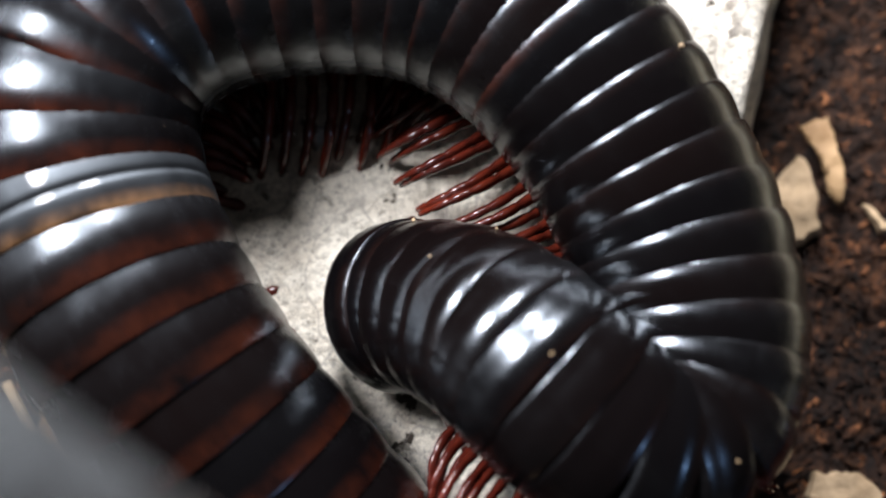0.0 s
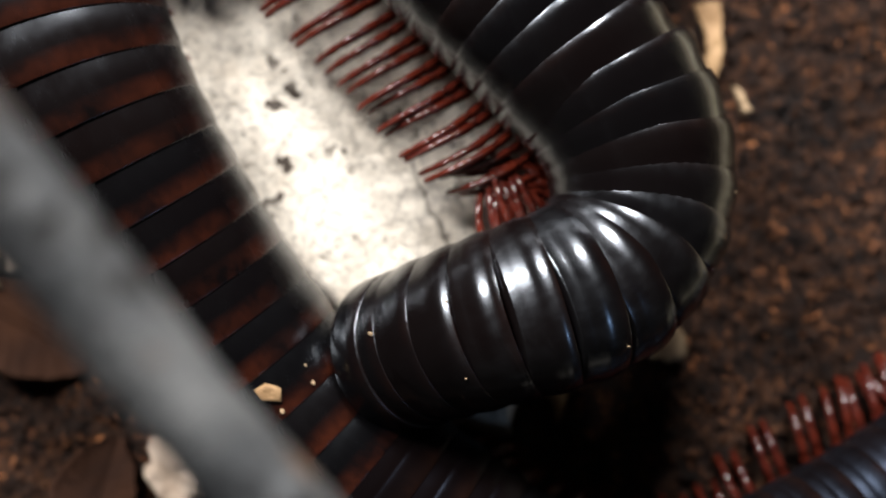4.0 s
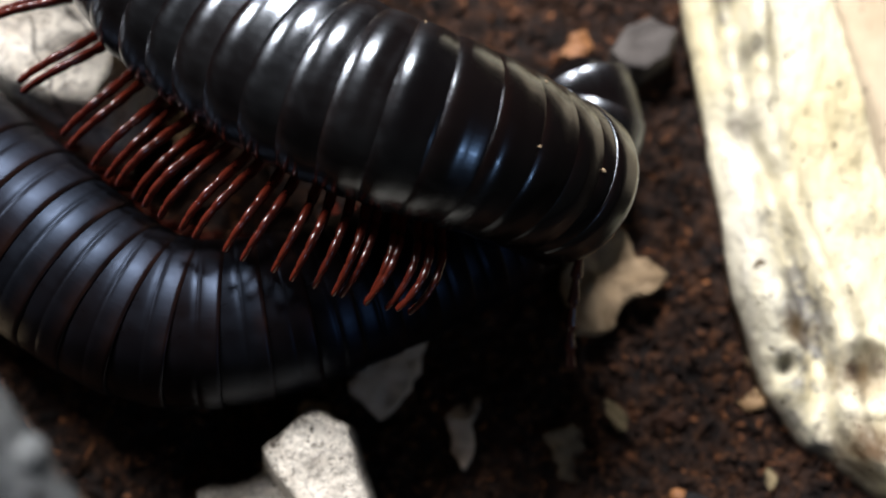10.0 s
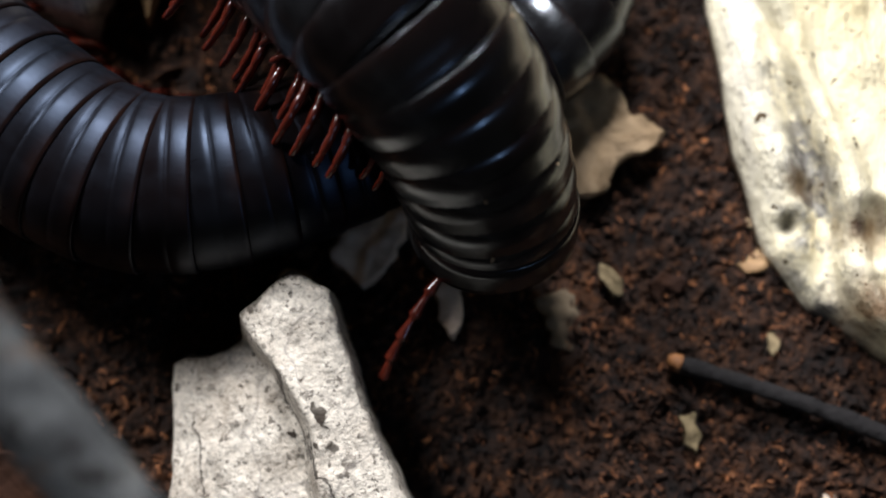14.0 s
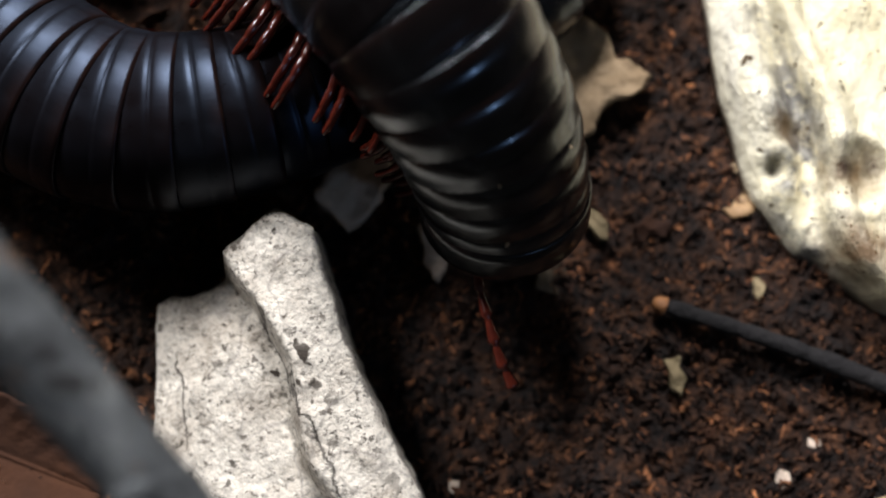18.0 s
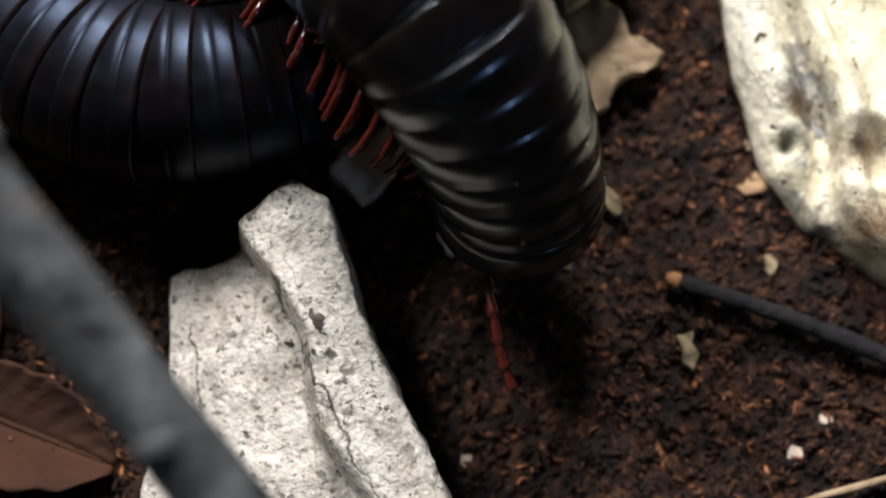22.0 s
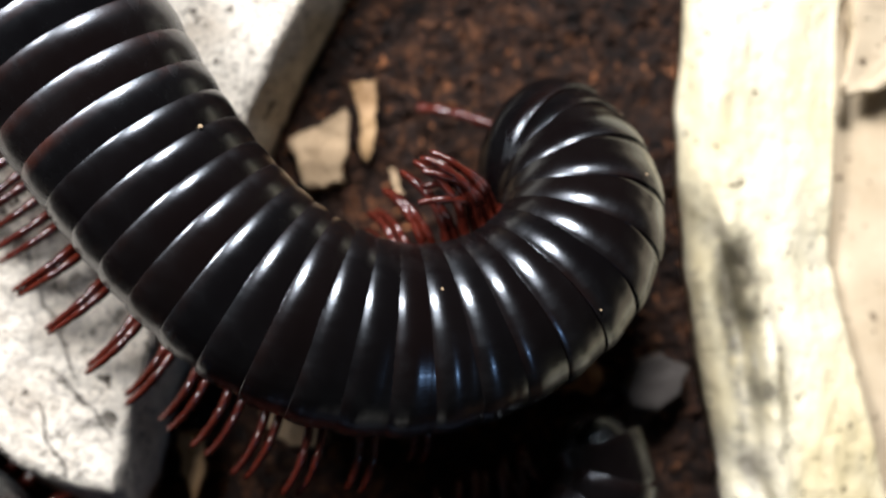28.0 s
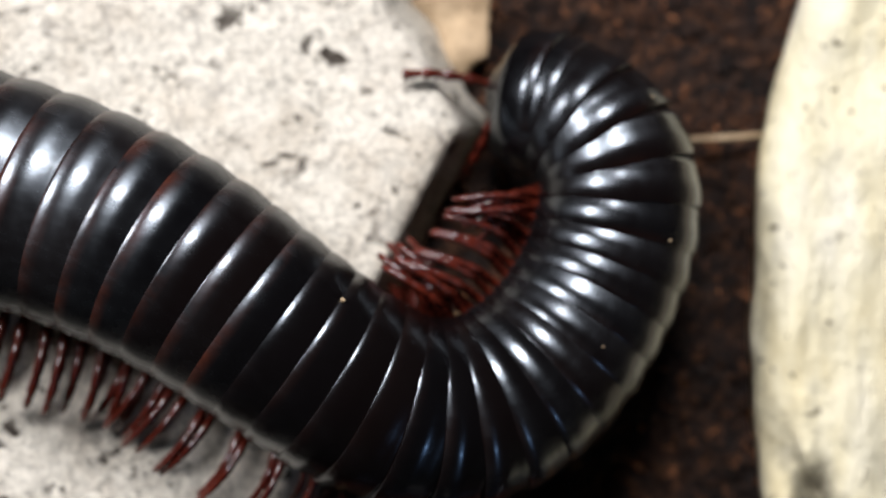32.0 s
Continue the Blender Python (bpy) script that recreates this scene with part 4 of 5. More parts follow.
# Axis of the fore body at several times, from the head back, in centimetres.
FRONT = [
    (0, [(-5.31, 5.41, 1.68), (-4.70, 5.28, 1.95), (-4.29, 4.77, 2.12), (-3.97, 4.24, 2.14), (-3.59, 3.82, 1.98), (-3.22, 3.87, 1.80), (-2.97, 4.28, 1.74), (-2.87, 4.82, 1.76), (-2.90, 5.48, 1.80), (-3.10, 6.20, 1.90), (-3.41, 6.99, 1.95), (-3.81, 7.54, 1.95), (-4.28, 7.92, 1.95)]),
    (1, [(-5.33, 5.45, 1.68), (-4.71, 5.30, 1.95), (-4.30, 4.78, 2.12), (-3.98, 4.24, 2.14), (-3.60, 3.80, 1.98), (-3.22, 3.83, 1.80), (-2.96, 4.25, 1.74), (-2.85, 4.80, 1.76), (-2.88, 5.48, 1.80), (-3.08, 6.21, 1.90), (-3.39, 7.02, 1.95), (-3.79, 7.58, 1.95), (-4.27, 7.97, 1.95)]),
    (2, [(-5.30, 5.35, 1.68), (-4.68, 5.22, 1.95), (-4.26, 4.75, 2.12), (-3.95, 4.24, 2.14), (-3.59, 3.82, 1.98), (-3.24, 3.86, 1.80), (-2.99, 4.29, 1.74), (-2.87, 4.85, 1.76), (-2.92, 5.50, 1.80), (-3.12, 6.24, 1.90), (-3.43, 7.05, 1.95), (-3.80, 7.61, 1.95), (-4.25, 8.00, 1.95)]),
    (2.5, [(-5.33, 5.23, 1.68), (-4.71, 5.10, 1.95), (-4.23, 4.69, 2.12), (-3.89, 4.22, 2.14), (-3.49, 3.81, 1.98), (-3.14, 3.89, 1.80), (-2.92, 4.32, 1.74), (-2.84, 4.89, 1.76), (-2.95, 5.54, 1.80), (-3.20, 6.28, 1.90), (-3.55, 7.07, 1.95), (-3.89, 7.65, 1.95), (-4.31, 8.03, 1.95)]),
    (3.5, [(-4.68, 3.56, 1.80), (-4.06, 3.66, 2.02), (-3.50, 3.68, 2.04), (-3.03, 3.64, 1.92), (-2.60, 3.71, 1.79), (-2.36, 4.25, 1.79), (-2.49, 4.91, 1.86)]),
    (4.5, [(-3.95, 1.89, 1.90), (-3.38, 2.20, 2.14), (-2.82, 2.63, 2.18), (-2.32, 3.09, 2.03), (-1.98, 3.67, 1.86), (-2.01, 4.35, 1.87), (-2.29, 4.99, 1.92)]),
    (5, [(-2.68, 0.58, 1.80), (-2.44, 1.11, 2.18), (-2.27, 1.77, 2.29), (-2.12, 2.45, 2.22), (-1.97, 3.11, 2.03), (-2.00, 3.79, 1.94), (-2.23, 4.45, 1.95)]),
    (6, [(-0.97, -0.25, 1.70), (-1.00, 0.38, 1.98), (-1.15, 0.95, 2.31), (-1.34, 1.62, 2.25), (-1.59, 2.25, 2.08), (-1.89, 2.87, 1.94)]),
    (7, [(-0.05, 0.35, 1.80), (-0.32, 0.93, 2.04), (-0.70, 1.43, 2.31), (-1.12, 1.99, 2.25), (-1.55, 2.51, 2.11), (-2.01, 3.02, 1.96)]),
    (8, [(0.41, 0.72, 1.70), (0.15, 1.28, 2.01), (-0.31, 1.71, 2.30), (-0.85, 2.15, 2.28), (-1.41, 2.55, 2.20), (-1.97, 2.95, 2.06)]),
    (9, [(0.48, 1.00, 1.90), (0.18, 1.53, 2.21), (-0.41, 1.90, 2.30), (-1.01, 2.26, 2.26), (-1.57, 2.66, 2.15), (-2.12, 3.07, 2.02)]),
    (10, [(1.07, 1.71, 1.90), (0.44, 1.83, 2.19), (-0.23, 1.98, 2.29), (-0.89, 2.20, 2.26), (-1.49, 2.54, 2.15), (-2.02, 2.97, 1.98), (-2.51, 3.46, 1.94)]),
    (11, [(1.24, 1.37, 1.80), (0.68, 1.71, 2.01), (0.09, 1.89, 2.31), (-0.53, 2.21, 2.27), (-1.11, 2.57, 2.15), (-1.64, 3.00, 1.98), (-2.14, 3.48, 1.94), (-2.63, 3.99, 1.95)]),
    (12, [(0.76, 0.40, 1.60), (0.59, 0.94, 1.97), (0.13, 1.30, 2.31), (-0.41, 1.74, 2.26), (-0.96, 2.16, 2.13), (-1.48, 2.59, 1.95), (-1.99, 3.07, 1.95)]),
    (13, [(0.44, 0.08, 1.30), (0.41, 0.65, 1.68), (0.04, 1.18, 1.99), (-0.39, 1.65, 2.29), (-0.85, 2.19, 2.12)]),
    (13.6, [(0.39, 0.01, 1.30), (0.39, 0.58, 1.68), (0.05, 1.11, 1.99), (-0.38, 1.57, 2.29), (-0.83, 2.11, 2.13), (-1.27, 2.64, 1.96)]),
    (14, [(0.38, 0.01, 1.30), (0.38, 0.58, 1.68), (0.04, 1.11, 1.99), (-0.39, 1.57, 2.29), (-0.83, 2.11, 2.13), (-1.27, 2.64, 1.96)]),
    (16, [(0.47, -0.19, 1.30), (0.46, 0.38, 1.68), (0.11, 0.90, 2.01), (-0.29, 1.38, 2.29), (-0.71, 1.93, 2.13), (-1.14, 2.47, 1.96)]),
    (18, [(0.61, -0.35, 1.30), (0.58, 0.22, 1.69), (0.23, 0.73, 2.02), (-0.17, 1.22, 2.29), (-0.58, 1.77, 2.13), (-0.99, 2.31, 1.97)]),
    (20, [(0.60, -0.45, 1.30), (0.56, 0.10, 1.69), (0.22, 0.61, 2.02), (-0.18, 1.09, 2.29), (-0.59, 1.64, 2.14), (-1.00, 2.17, 1.98)]),
    (22, [(0.60, -0.56, 1.30), (0.57, 0.00, 1.69), (0.22, 0.50, 2.02), (-0.19, 0.97, 2.29), (-0.59, 1.50, 2.15), (-1.02, 2.03, 2.00)]),
    (23, [(0.70, -0.40, 1.30), (0.62, 0.14, 1.70), (0.26, 0.63, 2.02), (-0.17, 1.08, 2.29), (-0.59, 1.61, 2.14), (-1.02, 2.12, 1.99)]),
    (24, [(1.12, -0.09, 1.40), (0.87, 0.50, 1.68), (0.43, 0.92, 2.02), (-0.06, 1.30, 2.28), (-0.53, 1.79, 2.11)]),
    (24.5, [(1.17, 0.58, 1.40), (0.80, 1.08, 1.72), (0.32, 1.39, 2.10), (-0.22, 1.73, 2.25), (-0.74, 2.16, 2.07)]),
    (25.5, [(1.70, 2.50, 1.30), (1.72, 1.82, 1.42), (1.26, 1.40, 1.67), (0.61, 1.42, 1.93), (-0.01, 1.69, 2.08), (-0.58, 2.09, 2.08), (-1.08, 2.58, 2.00), (-1.54, 3.10, 1.97)]),
    (26.5, [(0.89, 3.38, 1.00), (1.43, 3.17, 1.31), (1.14, 2.75, 1.71), (0.51, 2.68, 1.99), (-0.18, 2.74, 2.09), (-0.86, 2.89, 2.11), (-1.48, 3.18, 2.02), (-2.04, 3.60, 1.96), (-2.54, 4.09, 1.95)]),
    (27, [(0.57, 4.27, 0.95), (1.16, 4.18, 1.20), (1.14, 3.61, 1.51), (0.61, 3.25, 1.78), (-0.06, 3.14, 1.94), (-0.75, 3.22, 2.01), (-1.38, 3.51, 1.98), (-1.95, 3.92, 1.95), (-2.45, 4.41, 1.95), (-2.89, 4.95, 1.95)]),
    (28, [(0.20, 5.67, 0.95), (0.79, 5.55, 1.20), (0.88, 4.91, 1.37), (0.52, 4.35, 1.57), (-0.06, 4.00, 1.73), (-0.74, 3.90, 1.83), (-1.41, 4.07, 1.92), (-2.00, 4.45, 1.95), (-2.48, 4.95, 1.95), (-2.91, 5.51, 1.95), (-3.29, 6.09, 1.95), (-3.66, 6.69, 1.95)]),
    (29, [(-0.23, 6.51, 0.95), (0.36, 6.36, 1.19), (0.47, 5.70, 1.33), (0.18, 5.07, 1.42), (-0.34, 4.62, 1.51), (-1.00, 4.46, 1.63), (-1.64, 4.66, 1.81), (-2.20, 5.08, 1.90), (-2.70, 5.56, 1.95), (-3.14, 6.10, 1.95), (-3.58, 6.65, 1.95), (-3.99, 7.22, 1.95)]),
    (30, [(-0.11, 7.69, 1.00), (0.29, 7.19, 1.20), (0.29, 6.50, 1.20), (0.03, 5.86, 1.24), (-0.41, 5.32, 1.35), (-1.00, 5.00, 1.50), (-1.65, 5.04, 1.70), (-2.24, 5.38, 1.84), (-2.75, 5.85, 1.91), (-3.25, 6.35, 1.95), (-3.75, 6.84, 1.95), (-4.25, 7.33, 1.95), (-4.75, 7.82, 1.95)]),
    (31, [(0.35, 8.42, 1.00), (0.52, 7.77, 1.19), (0.51, 7.08, 1.20), (0.22, 6.45, 1.22), (-0.18, 5.88, 1.32), (-0.69, 5.42, 1.43), (-1.31, 5.22, 1.63), (-1.94, 5.46, 1.81), (-2.50, 5.87, 1.90), (-3.03, 6.33, 1.94), (-3.57, 6.76, 1.95), (-4.17, 7.09, 1.95), (-4.82, 7.36, 1.95), (-5.5, 7.55, 1.95)]),
    (32, [(-0.63, 8.28, 1.05), (0.04, 8.23, 1.19), (0.44, 7.69, 1.20), (0.40, 7.00, 1.19), (0.13, 6.36, 1.25), (-0.30, 5.81, 1.34), (-0.87, 5.45, 1.49), (-1.52, 5.46, 1.70), (-2.10, 5.82, 1.85), (-2.66, 6.24, 1.92), (-3.20, 6.66, 1.95), (-3.78, 7.01, 1.95), (-4.42, 7.28, 1.95), (-5.12, 7.50, 1.95), (-5.85, 7.7, 1.95)]),
]
# Where the right and the left antenna point; None: ahead and down.
FEELERS = [
    (0, (0.10, 0.90, -0.10), (0.30, -0.80, 0.30)),
    (1, (0.30, 0.95, 0.05), (0.05, -0.80, 0.55)),
    (2.5, (0.28, 0.95, 0.08), (-0.20, -0.75, 0.62)),
    (3.5, (-0.71, -0.71, -0.40), (-0.20, -0.98, -0.40)),
    (4.5, (-0.71, -0.71, -0.50), (0.37, -0.93, -0.50)),
    (5, (-0.85, -0.52, -0.50), (0.91, -0.41, -0.80)),
    (6, (0.16, -0.99, -0.10), None),
    (7, (-0.26, -0.97, -0.20), None),
    (8, (0.00, -1.00, -0.30), None),
    (9, (0.30, -0.95, -0.30), None),
    (10, (0.12, -0.99, -0.30), None),
    (11, (0.18, -0.98, -0.40), None),
    (12, (-0.86, -0.51, -0.30), None),
    (13, (-0.70, -0.70, -0.05), None),
    (13.6, (-0.38, -0.92, -0.10), None),
    (14, (-0.38, -0.92, -0.10), None),
    (14.5, (0.06, -1.00, -0.10), None),
    (15, (-0.15, -0.99, -0.10), None),
    (15.5, (0.16, -0.99, -0.10), None),
    (16.5, (-0.33, -0.94, -0.10), None),
    (17.5, (0.00, -1.00, -0.30), None),
    (18, (0.44, -0.90, 0.12), None),
    (18.5, (0.10, -0.99, -0.15), None),
    (19, (-0.32, -0.95, -0.10), None),
    (19.5, (0.13, -0.99, 0.00), None),
    (20, (-0.31, -0.95, 0.00), None),
    (20.5, (-0.08, -1.00, 0.00), None),
    (21, (0.36, -0.93, 0.12), None),
    (21.5, (-0.29, -0.96, -0.10), None),
    (22, (0.36, -0.93, 0.12), None),
    (22.5, (-0.14, -0.99, -0.10), None),
    (23, (0.51, -0.86, 0.05), None),
    (24, (0.80, -0.60, -0.30), None),
    (24.5, (0.84, -0.55, -0.30), None),
    (25.5, (0.60, 0.80, -0.40), None),
    (26.5, (-0.76, 0.65, -0.10), None),
    (27, (-0.65, 0.76, -0.10), None),
    (28, (-0.98, 0.18, -0.10), None),
    (29, (-0.58, 0.81, -0.10), None),
    (30, (-0.94, 0.34, -0.30), None),
    (31, (-0.83, 0.55, -0.50), None),
    (32, (-1.00, -0.04, 0.75), None),
]
SPINE = [(-2.55, 4.5, 1.95), (-3.0, 5.4, 1.95), (-3.5, 6.2, 1.95), (-4.05, 7.0, 1.95), (-4.55, 7.72, 1.95), (-5.15, 8.12, 1.95), (-5.95, 8.22, 1.95),
         (-6.71, 7.94, 1.95), (-7.13, 7.38, 1.95), (-7.18, 6.67, 1.9), (-7.02, 5.78, 1.9), (-6.60, 4.76, 1.75), (-6.10, 3.86, 1.45), (-5.45, 2.88, 1.18),
         (-4.62, 2.0, 1.04), (-3.55, 1.22, 1.02), (-2.63, 0.60, 1.02), (-1.7, 0.66, 0.95), (-1.1, 0.90, 0.85), (-0.4, 1.24, 0.68), (0.25, 1.60, 0.58),
         (0.75, 1.96, 0.54), (1.12, 2.32, 0.52), (1.25, 2.68, 0.5), (1.08, 3.06, 0.48), (0.74, 3.2, 0.45)]


def smooth_curve(points, n=10):
    """A dense centripetal spline through points."""
    P = np.array(points, float)
    d = np.r_[0, np.cumsum(np.sqrt(np.linalg.norm(np.diff(P, axis=0), axis=1)))]
    Q, k = np.vstack([2 * P[0] - P[1], P, 2 * P[-1] - P[-2]]), np.r_[-d[1], d, 2 * d[-1] - d[-2]]
    out = []
    for i in range(1, len(P)):
        t0, t1, t2, t3 = k[i - 1 : i + 3]
        p0, p1, p2, p3 = Q[i - 1 : i + 3]
        for u in np.linspace(t1, t2, n, endpoint=False):
            a1 = (t1 - u) / (t1 - t0) * p0 + (u - t0) / (t1 - t0) * p1
            a2 = (t2 - u) / (t2 - t1) * p1 + (u - t1) / (t2 - t1) * p2
            a3 = (t3 - u) / (t3 - t2) * p2 + (u - t2) / (t3 - t2) * p3
            b1 = (t2 - u) / (t2 - t0) * a1 + (u - t0) / (t2 - t0) * a2
            b2 = (t3 - u) / (t3 - t1) * a2 + (u - t1) / (t3 - t1) * a3
            out.append((t2 - u) / (t2 - t1) * b1 + (u - t1) / (t2 - t1) * b2)
    out.append(P[-1])
    return np.array(out)


def smoothed(c):
    """The curve at even steps, with its small kinks ironed out behind the fore body."""
    s = np.r_[0, np.cumsum(np.linalg.norm(np.diff(c, axis=0), axis=1))]
    n = int(s[-1] / 0.05)
    q = np.linspace(0, s[-1], n)
    c = np.array([np.interp(q, s, c[:, k]) for k in range(3)]).T
    out = c.copy()
    for width, start, end in ((5, 0.0, 99.0), (7, 0.0, 1.6), (7, 4.5, 99.0)):
        w = np.exp(-0.5 * (np.arange(-3 * width, 3 * width + 1) / width) ** 2)
        padded = np.vstack([2 * out[0] - out[3 * width:0:-1], out, 2 * out[-1] - out[-2:-3 * width - 2:-1]])
        soft = np.array([np.convolve(padded[:, k], w / w.sum(), "valid") for k in range(3)]).T
        f = ((np.clip((q - start) / 1.5, 0, 1) if start else 1.0) * np.clip((end - q) / 0.8, 0, 1))[:, None]
        out = out * (1 - f) + soft * f
    return out


def body_curve(t, front):
    """The axis at a time: the neck bends down over the last rings, the rest follows the spine."""
    last = np.array(front[-1])
    near = min(range(8), key=lambda i: np.linalg.norm(np.array(SPINE[i]) - last))
    rest = SPINE[near + 1 :]
    if np.linalg.norm(np.array(rest[0]) - last) < 0.98:
        rest = rest[1:]
    p0, p1 = np.array(front[0]), np.array(front[1])
    h = (p0 - p1) * np.array([1, 1, 0])
    h /= np.linalg.norm(h)
    late = ease(t, 24.5, 26.5)
    p0 = p0 - h * (0.08 + 0.12 * ease(t, 12.0, 13.0) * (1 - ease(t, 23.5, 24.5)))
    c = smoothed(smooth_curve([tuple(p0)] + list(front[1:]) + rest))
    s = np.r_[0, np.cumsum(np.linalg.norm(np.diff(c, axis=0), axis=1))]
    c[:, 2] -= (0.62 - 0.34 * late) * np.clip(1 - s / 1.8, 0, 1) ** 2
    s = np.r_[0, np.cumsum(np.linalg.norm(np.diff(c, axis=0), axis=1))]
    return c, s


def ease(v, low, high):
    f = min(1.0, max(0.0, (v - low) / (high - low)))
    return f * f * (3 - 2 * f)


def ring_radius(i):
    fore = 0.665 + 0.085 * ease(i, -1, 6)
    back = max(0.0, (i - 36) / (RINGS - 36))
    fore += 0.09 * ease(i, 6, 14) + 0.12 * ease(i, 17, 27)
    return fore * (1 - 0.45 * back) * (1 - 0.22 * max(0.0, (i - RINGS + 6) / 6) ** 1.5)


def ring_mesh(name, mat, relief=1.0, suture=True):
    """One body ring about the y axis, head end towards +y, radius 1 scaled to 0.75 cm."""
    prof = [(-0.19, 0.02), (-0.20, 0.6), (-0.207, 0.93), (-0.212, 0.972), (-0.210, 0.981), (-0.203, 0.9865), (-0.17, 0.9925), (-0.14, 0.9962), (-0.11, 0.9985), (-0.08, 0.9998), (-0.05, 1.0)]
    if suture:
        prof += [(-0.026, 0.9975), (-0.012, 0.991), (-0.002, 0.9875), (0.008, 0.989), (0.022, 0.993), (0.05, 0.9935), (0.08, 0.990)]
    else:
        prof += [(-0.02, 0.9995), (0.01, 0.998), (0.04, 0.9955), (0.07, 0.992)]
    prof += [(0.10, 0.988), (0.13, 0.984), (0.19, 0.975), (0.28, 0.958), (0.36, 0.93), (0.37, 0.5), (0.34, 0.02)]
    n = 48
    verts, faces = [], []
    for y, r in prof:
        if -0.205 < y < 0.2 and r > 0.93:
            r = 0.994 + (r - 0.994) * relief
        for k in range(n):
            a = 2 * math.pi * k / n
            flat = 1.0 - 0.05 * ease(-math.sin(a), 0.45, 0.95)
            verts.append((0.75 * r * math.cos(a), y, 0.75 * r * math.sin(a) * flat))
    for i in range(len(prof) - 1):
        for k in range(n):
            j = (k + 1) % n
            faces.append((i * n + k, (i + 1) * n + k, (i + 1) * n + j, i * n + j))
    return mesh_of(name, verts, faces, mat)


def dome_mesh(name, mat, r, front, back, squash=1.0):
    """A closed shield: round cap towards +y and a short collar towards -y."""
    n, rows = 40, 14
    verts, faces = [], []
    prof = [(-back, 0.9), (-back - 0.02, 0.97), (-back, 1.0), (-back * 0.5, 1.0)]
    prof += [(front * math.sin(a), math.cos(a)) for a in [math.pi / 2 * k / rows for k in range(rows)]]
    for y, f in prof:
        for k in range(n):
            a = 2 * math.pi * k / n
            verts.append((r * f * math.cos(a), y, r * f * math.sin(a) * squash))
    m = len(prof)
    for i in range(m - 1):
        for k in range(n):
            j = (k + 1) % n
            faces.append((i * n + k, (i + 1) * n + k, (i + 1) * n + j, i * n + j))
    verts.append((0, front, 0))
    for k in range(n):
        faces.append(((m - 1) * n + k, len(verts) - 1, (m - 1) * n + (k + 1) % n))
    return mesh_of(name, verts, faces, mat)


def jointed(points, joints, r0, r1, name, mat, sides=8, club=False):
    """A leg or feeler of several swelling joints along a bent line."""
    c = smooth_curve(points, 12)
    m = len(c)
    rad = []
    for i in range(m):
        f = i / (m - 1)
        swell = abs(math.sin(math.pi * f * joints)) ** 0.5
        if club:
            swell = -0.35 + 1.45 * ((f * joints) % 1.0) ** 1.3
        rad.append((r0 + (r1 - r0) * f) * (0.80 + 0.22 * swell if not club else 0.68 + 0.38 * swell))
    rad[-1] *= 0.35
    v, f = tube([tuple(p) for p in c], rad, sides)
    return mesh_of(name, v, f, mat)


LEGS = []


def leg_pose(i, n, side, phase, forward=0.0):
    """Where a leg of ring i stands on its ring at a phase of its step."""
    a = i * 0.85 + n * 0.40 + (0.5 if side > 0 else 0) - phase
    jitter = 5 * math.sin(i * 12.9 + n * 7.7 + side * 3.1)
    tuck = -38 if i > 36 and side < 0 else 0
    return pose(0, (-0.09, 0.07)[n] * CM, 0, 0, 5 * side * math.cos(a) + tuck, 10 * math.sin(a) + jitter * 0.7 + forward - 8 * side)


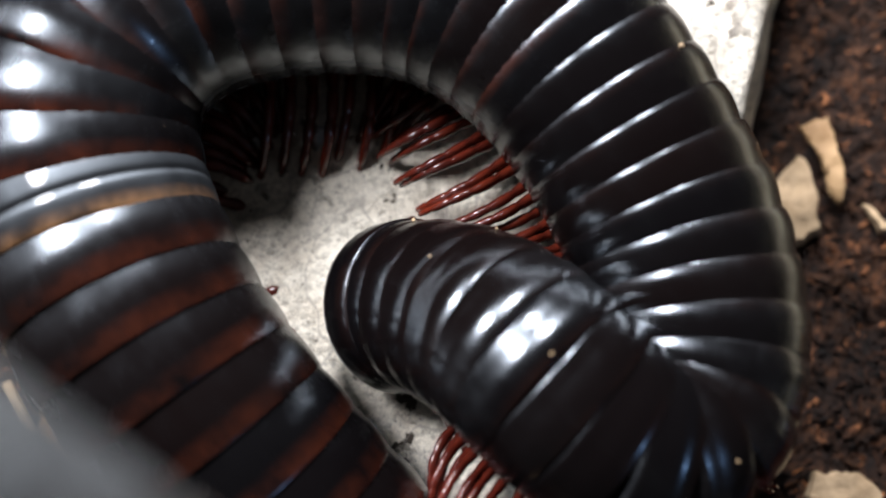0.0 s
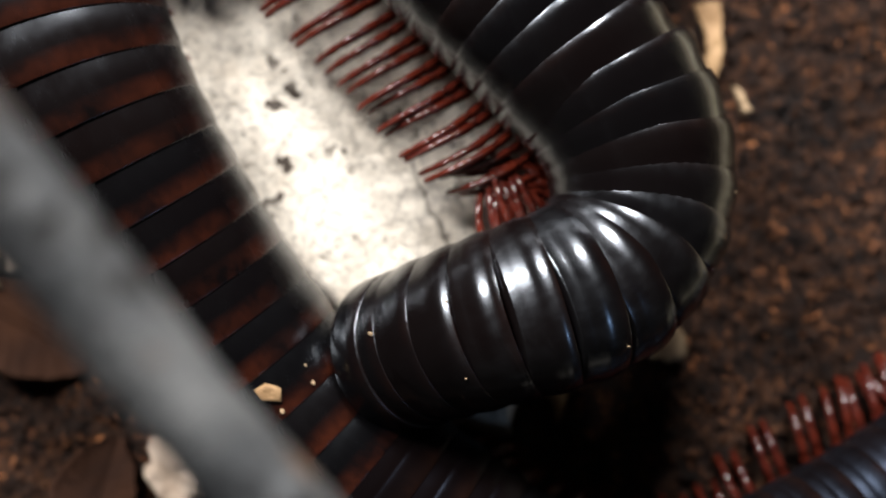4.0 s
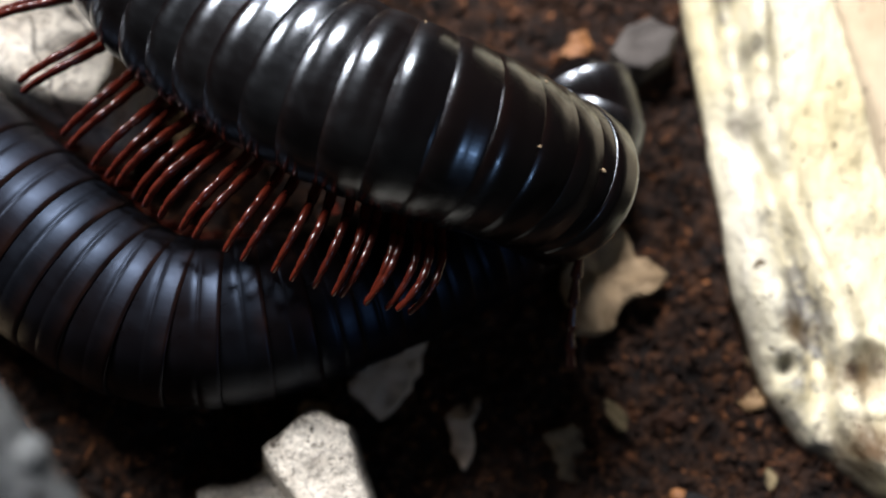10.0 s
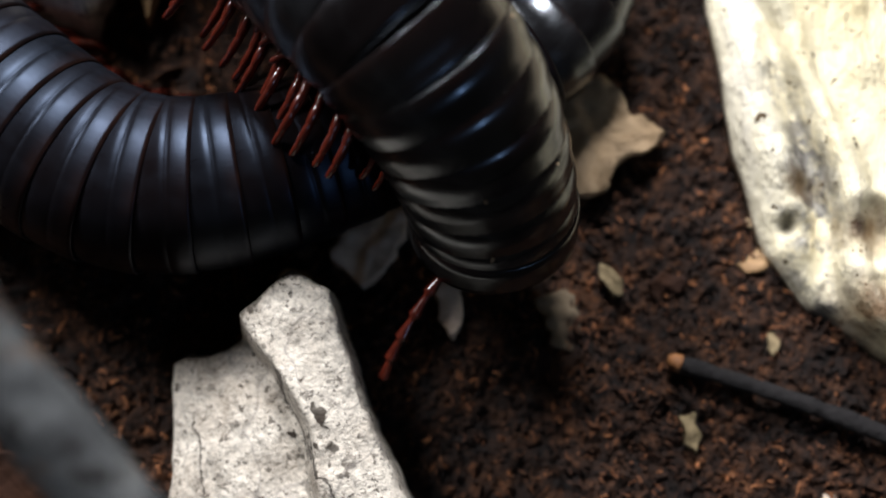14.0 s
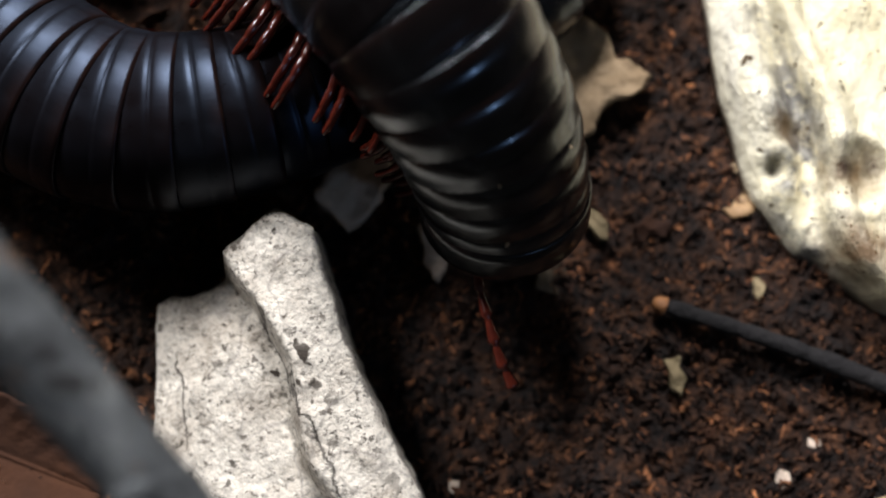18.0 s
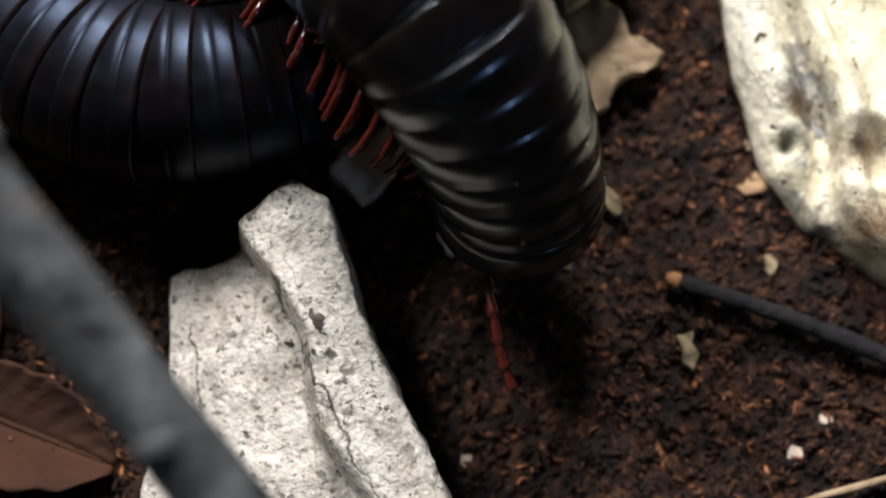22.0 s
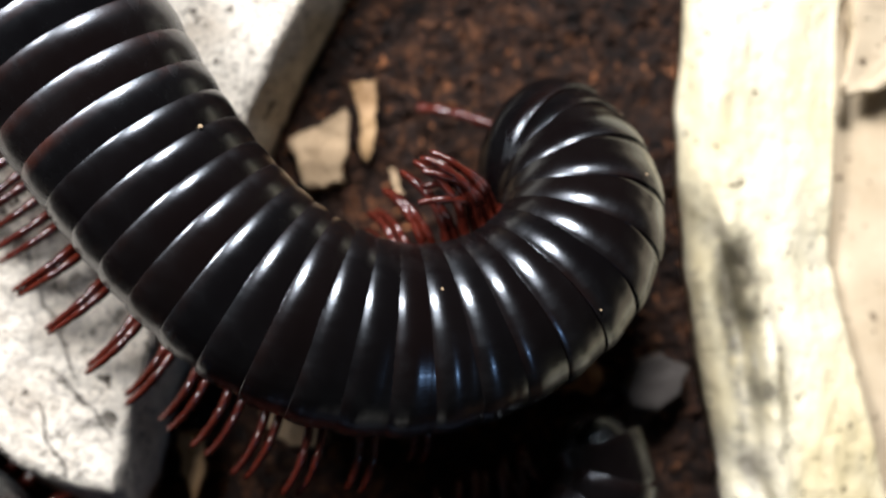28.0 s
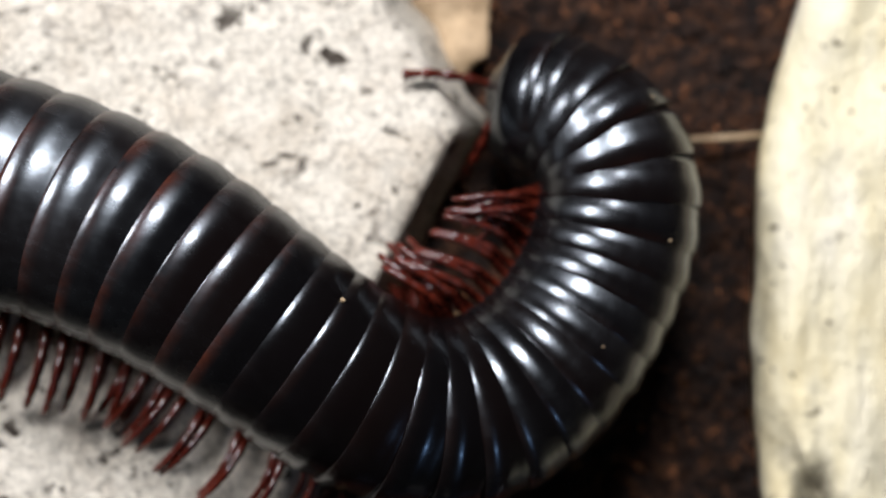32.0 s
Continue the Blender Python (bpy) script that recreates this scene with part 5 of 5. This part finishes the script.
def build_millipede():
    body = thing("millipede", "giant black millipede with glossy rings and red legs", "millipede")
    fore, aft = ring_mesh("ring", SHELL, 1.45, False), ring_mesh("ring", SHELL_REAR, 1.25, False)
    black = ring_mesh("ring", SHELL, 1.3, False)
    rusty, dimmed = ring_mesh("ring", SHELL_RUSTY, 0.85), ring_mesh("ring", SHELL_DIMMED, 0.55)
    legs = {}
    for side in (-1, 1):
        pts = [(0.08 * side, 0, -0.58), (0.32 * side, 0.04, -0.74), (0.60 * side, 0.06, -0.76), (0.80 * side, 0.03, -0.84), (0.92 * side, -0.03, -1.00), (0.95 * side, -0.08, -1.15)]
        legs[side] = jointed(pts, 6, 0.066, 0.032, "leg", LEG)
    rings = []
    for i in range(RINGS):
        ring = part("ring", rusty if i == RUSTY else fore if i < 15 else black if i < 20 else aft if i < 48 else dimmed if i < RINGS - 4 else fore, body, "rusty brown scarred ring" if i == RUSTY else "")
        k = ring_radius(i) / 0.75
        ring.scale = (k, (PLACES[i] - PLACES[i - 1] if i else 0.31) / 0.36, k)
        rings.append(ring)
        if 2 < i < RINGS - 2:
            for n in (0, 1):
                for side in (-1, 1):
                    leg = part("leg", legs[side], ring)
                    leg.matrix_basis = leg_pose(i, n, side, 0.0)
                    LEGS.append((i, n, side, leg))
    rng = random.Random(11)
    for k in range(14):
        i = rng.choice([0, 2, 5, 9, 14, 18, 23, 29, 31, 33, 36, 38, 41, 43, 45, 47, 49, 50, 51])
        a, q = rng.uniform(0.15, 0.85) * math.pi, rng.uniform(0.007, 0.018)
        p = Vector((0.752 * math.cos(a), rng.uniform(-0.2, 0.0), 0.752 * math.sin(a)))
        v, f = rock([(q * 1.3 * math.cos(w), q * math.sin(w)) for w in (0.2, 1.3, 2.2, 3.3, 4.4, 5.5)], q * 0.8, -q * 0.5, k, 0.005, None, 2, 2, 0.0)
        speck = part("soil_speck", mesh_of("soil_speck", v, f, TAN), rings[i], "tiny pale soil speck")
        speck.matrix_basis = Matrix.Translation(p * CM) @ Vector(p * Vector((1, 0, 1))).to_track_quat("Z", "Y").to_matrix().to_4x4()
    v, f = rock([(-0.05, -0.10), (0.04, -0.08), (0.06, 0.03), (0.01, 0.11), (-0.05, 0.05)], 0.03, -0.02, 77, 0.01, None, 3, 3, 0.01)
    scrap = part("wood_scrap", mesh_of("wood_scrap", v, f, LEAF), rings[45], "tan wood scrap stuck on the shell")
    scrap.matrix_basis = pose(0.0, 0.0, 0.752 * CM, 0, 0, 35)
    head = part("head", dome_mesh("head", SHELL, 0.52, 0.42, 0.10, 0.95), body, "smooth black rounded head")
    collum = part("collum", dome_mesh("collum", SHELL, 0.675, 0.32, 0.24), body, "smooth black neck shield")
    feelers = []
    for side in (-1, 1):
        pts = [(0, 0, 0), (0.10 * side, 0.30, 0.0), (0.16 * side, 0.62, -0.03), (0.20 * side, 0.92, -0.12), (0.2 * side, 1.18, -0.25)]
        feelers.append(part("antenna", jointed(pts, 6, 0.052, 0.058, "antenna", LEG, 10, True), head, "red brown beaded antenna"))
    tail = part("tail_tip", dome_mesh("tail_tip", SHELL_REAR, 0.33, 0.34, 0.1), body, "blunt dark tail end")
    return body, rings, head, collum, feelers, tail


def frame_at(c, s, q, down=0.0, lean=0.0):
    """Pose on the curve at arc length q, facing the head."""
    p = np.array([np.interp(q, s, c[:, k]) for k in range(3)])
    if q < 0:
        p = c[0] + (c[0] - c[3]) / np.linalg.norm(c[0] - c[3]) * -q
    a = np.array([np.interp(max(q, 0.0) - 0.25, s, c[:, k]) for k in range(3)])
    b = np.array([np.interp(max(q, 0.0) + 0.25, s, c[:, k]) for k in range(3)])
    ahead = Vector(a - b).normalized()
    right = ahead.cross(Vector((0, 0, 1))).normalized()
    up = right.cross(ahead)
    m = Matrix((right, ahead, up)).transposed().to_4x4()
    m.translation = Vector(p) * CM
    return m @ pose(0, 0, 0, 0, -lean) @ pose(0, 0, 0, -down)


def roll(t, i):
    """By how many degrees ring i lifts its right side at a time: the body lies on its flank where it bends."""
    start = -30 + 56 * ease(i, 5.0, 16.0) - 16 * ease(i, 18.0, 23.0)
    middle = 34.0 - 8 * ease(t, 11.5, 13.5)
    bend = 1.3 * max(0.0, t - 27)
    end = -60 + 88 * ease(i, 3.5 + bend, 11.5 + bend)
    fore = start + (middle - start) * ease(t, 2.5, 4.5)
    fore += (end - fore) * ease(t, 24.5, 26.5)
    return fore * (1 - ease(i, 26, 34)) + 20 * ease(i, 58, 62)


def motions():
    body, rings, head, collum, feelers, tail = MILLIPEDE
    curves = [(t, *body_curve(t, front)) for t, front in FRONT]
    base = curves[0][2][-1]
    rows = {ob: [] for ob in (*rings, head, collum, tail)}
    for t, c, s in curves:
        extra = s[-1] - base
        for i, ring in enumerate(rings):
            w = min(1.0, max(0.0, (i - 27) / 16))
            q = PLACES[i] + extra * w
            rows[ring].append((t, frame_at(c, s, q, 0, roll(t, i))))
        rows[collum].append((t, frame_at(c, s, 0.33, 3, roll(t, 0))))
        rows[head].append((t, frame_at(c, s, 0.34, 50, roll(t, 0))))
        rows[tail].append((t, frame_at(c, s, PLACES[-1] + extra + 0.12) @ pose(0, 0, 0, 0, 0, 180)))
    for ob, r in rows.items():
        walk(ob, r)
    def head_pose(t):
        return min(rows[head], key=lambda r: abs(r[0] - t))[1]

    for n, feeler in enumerate(feelers):
        side = -1 if n == 0 else 1
        r = []
        for t, right_way, left_way in FEELERS:
            m = head_pose(t)
            ahead = m.to_3x3() @ Vector((0, 1, 0))
            way = right_way if side > 0 else left_way
            d = Vector((way[0], way[1], way[2])) if way else Vector((ahead.x, ahead.y, -0.9))
            d.normalize()
            across = d.cross(Vector((0, 0, 1))).normalized()
            turn = Matrix((across, d, across.cross(d))).transposed()
            local = m.to_3x3().inverted() @ turn
            r.append((t, Matrix.Translation(Vector((side * 0.28, 0.26, 0.18)) * CM) @ local.to_4x4()))
        walk(feeler, r)
    # The legs of the fore body step in a wave while the animal walks.
    for ring_no, n, side, leg in LEGS:
        if ring_no > 28:
            continue
        r, phase = [], 0.0
        for k in range(54):
            t = 32.0 * k / 53
            going = 0.15 if 13.6 < t < 23.4 else 1.0
            phase += going * 3.4 * 32.0 / 53
            reach = (18 * ease(t, 7.0, 9.0) + 40 * ease(t, 12.0, 13.8) - 32 * ease(t, 24.0, 25.5)) * (1 - ease(ring_no, 14, 22) * (1 - ease(t, 24.5, 26.5)))
            reach += 34 * (1 - ease(ring_no, 4, 11)) * ease(t, 12.0, 13.8) * (1 - ease(t, 24.0, 25.5))
            if side < 0:
                reach *= 1 - ease(t, 24.5, 26.0)
            r.append((t, leg_pose(ring_no, n, side, phase, reach)))
        walk(leg, r)



build_ground()
build_stones()
build_bark()
build_sticks()
build_chips()
build_litter()
MILLIPEDE = build_millipede()
build_crumbs()
motions()
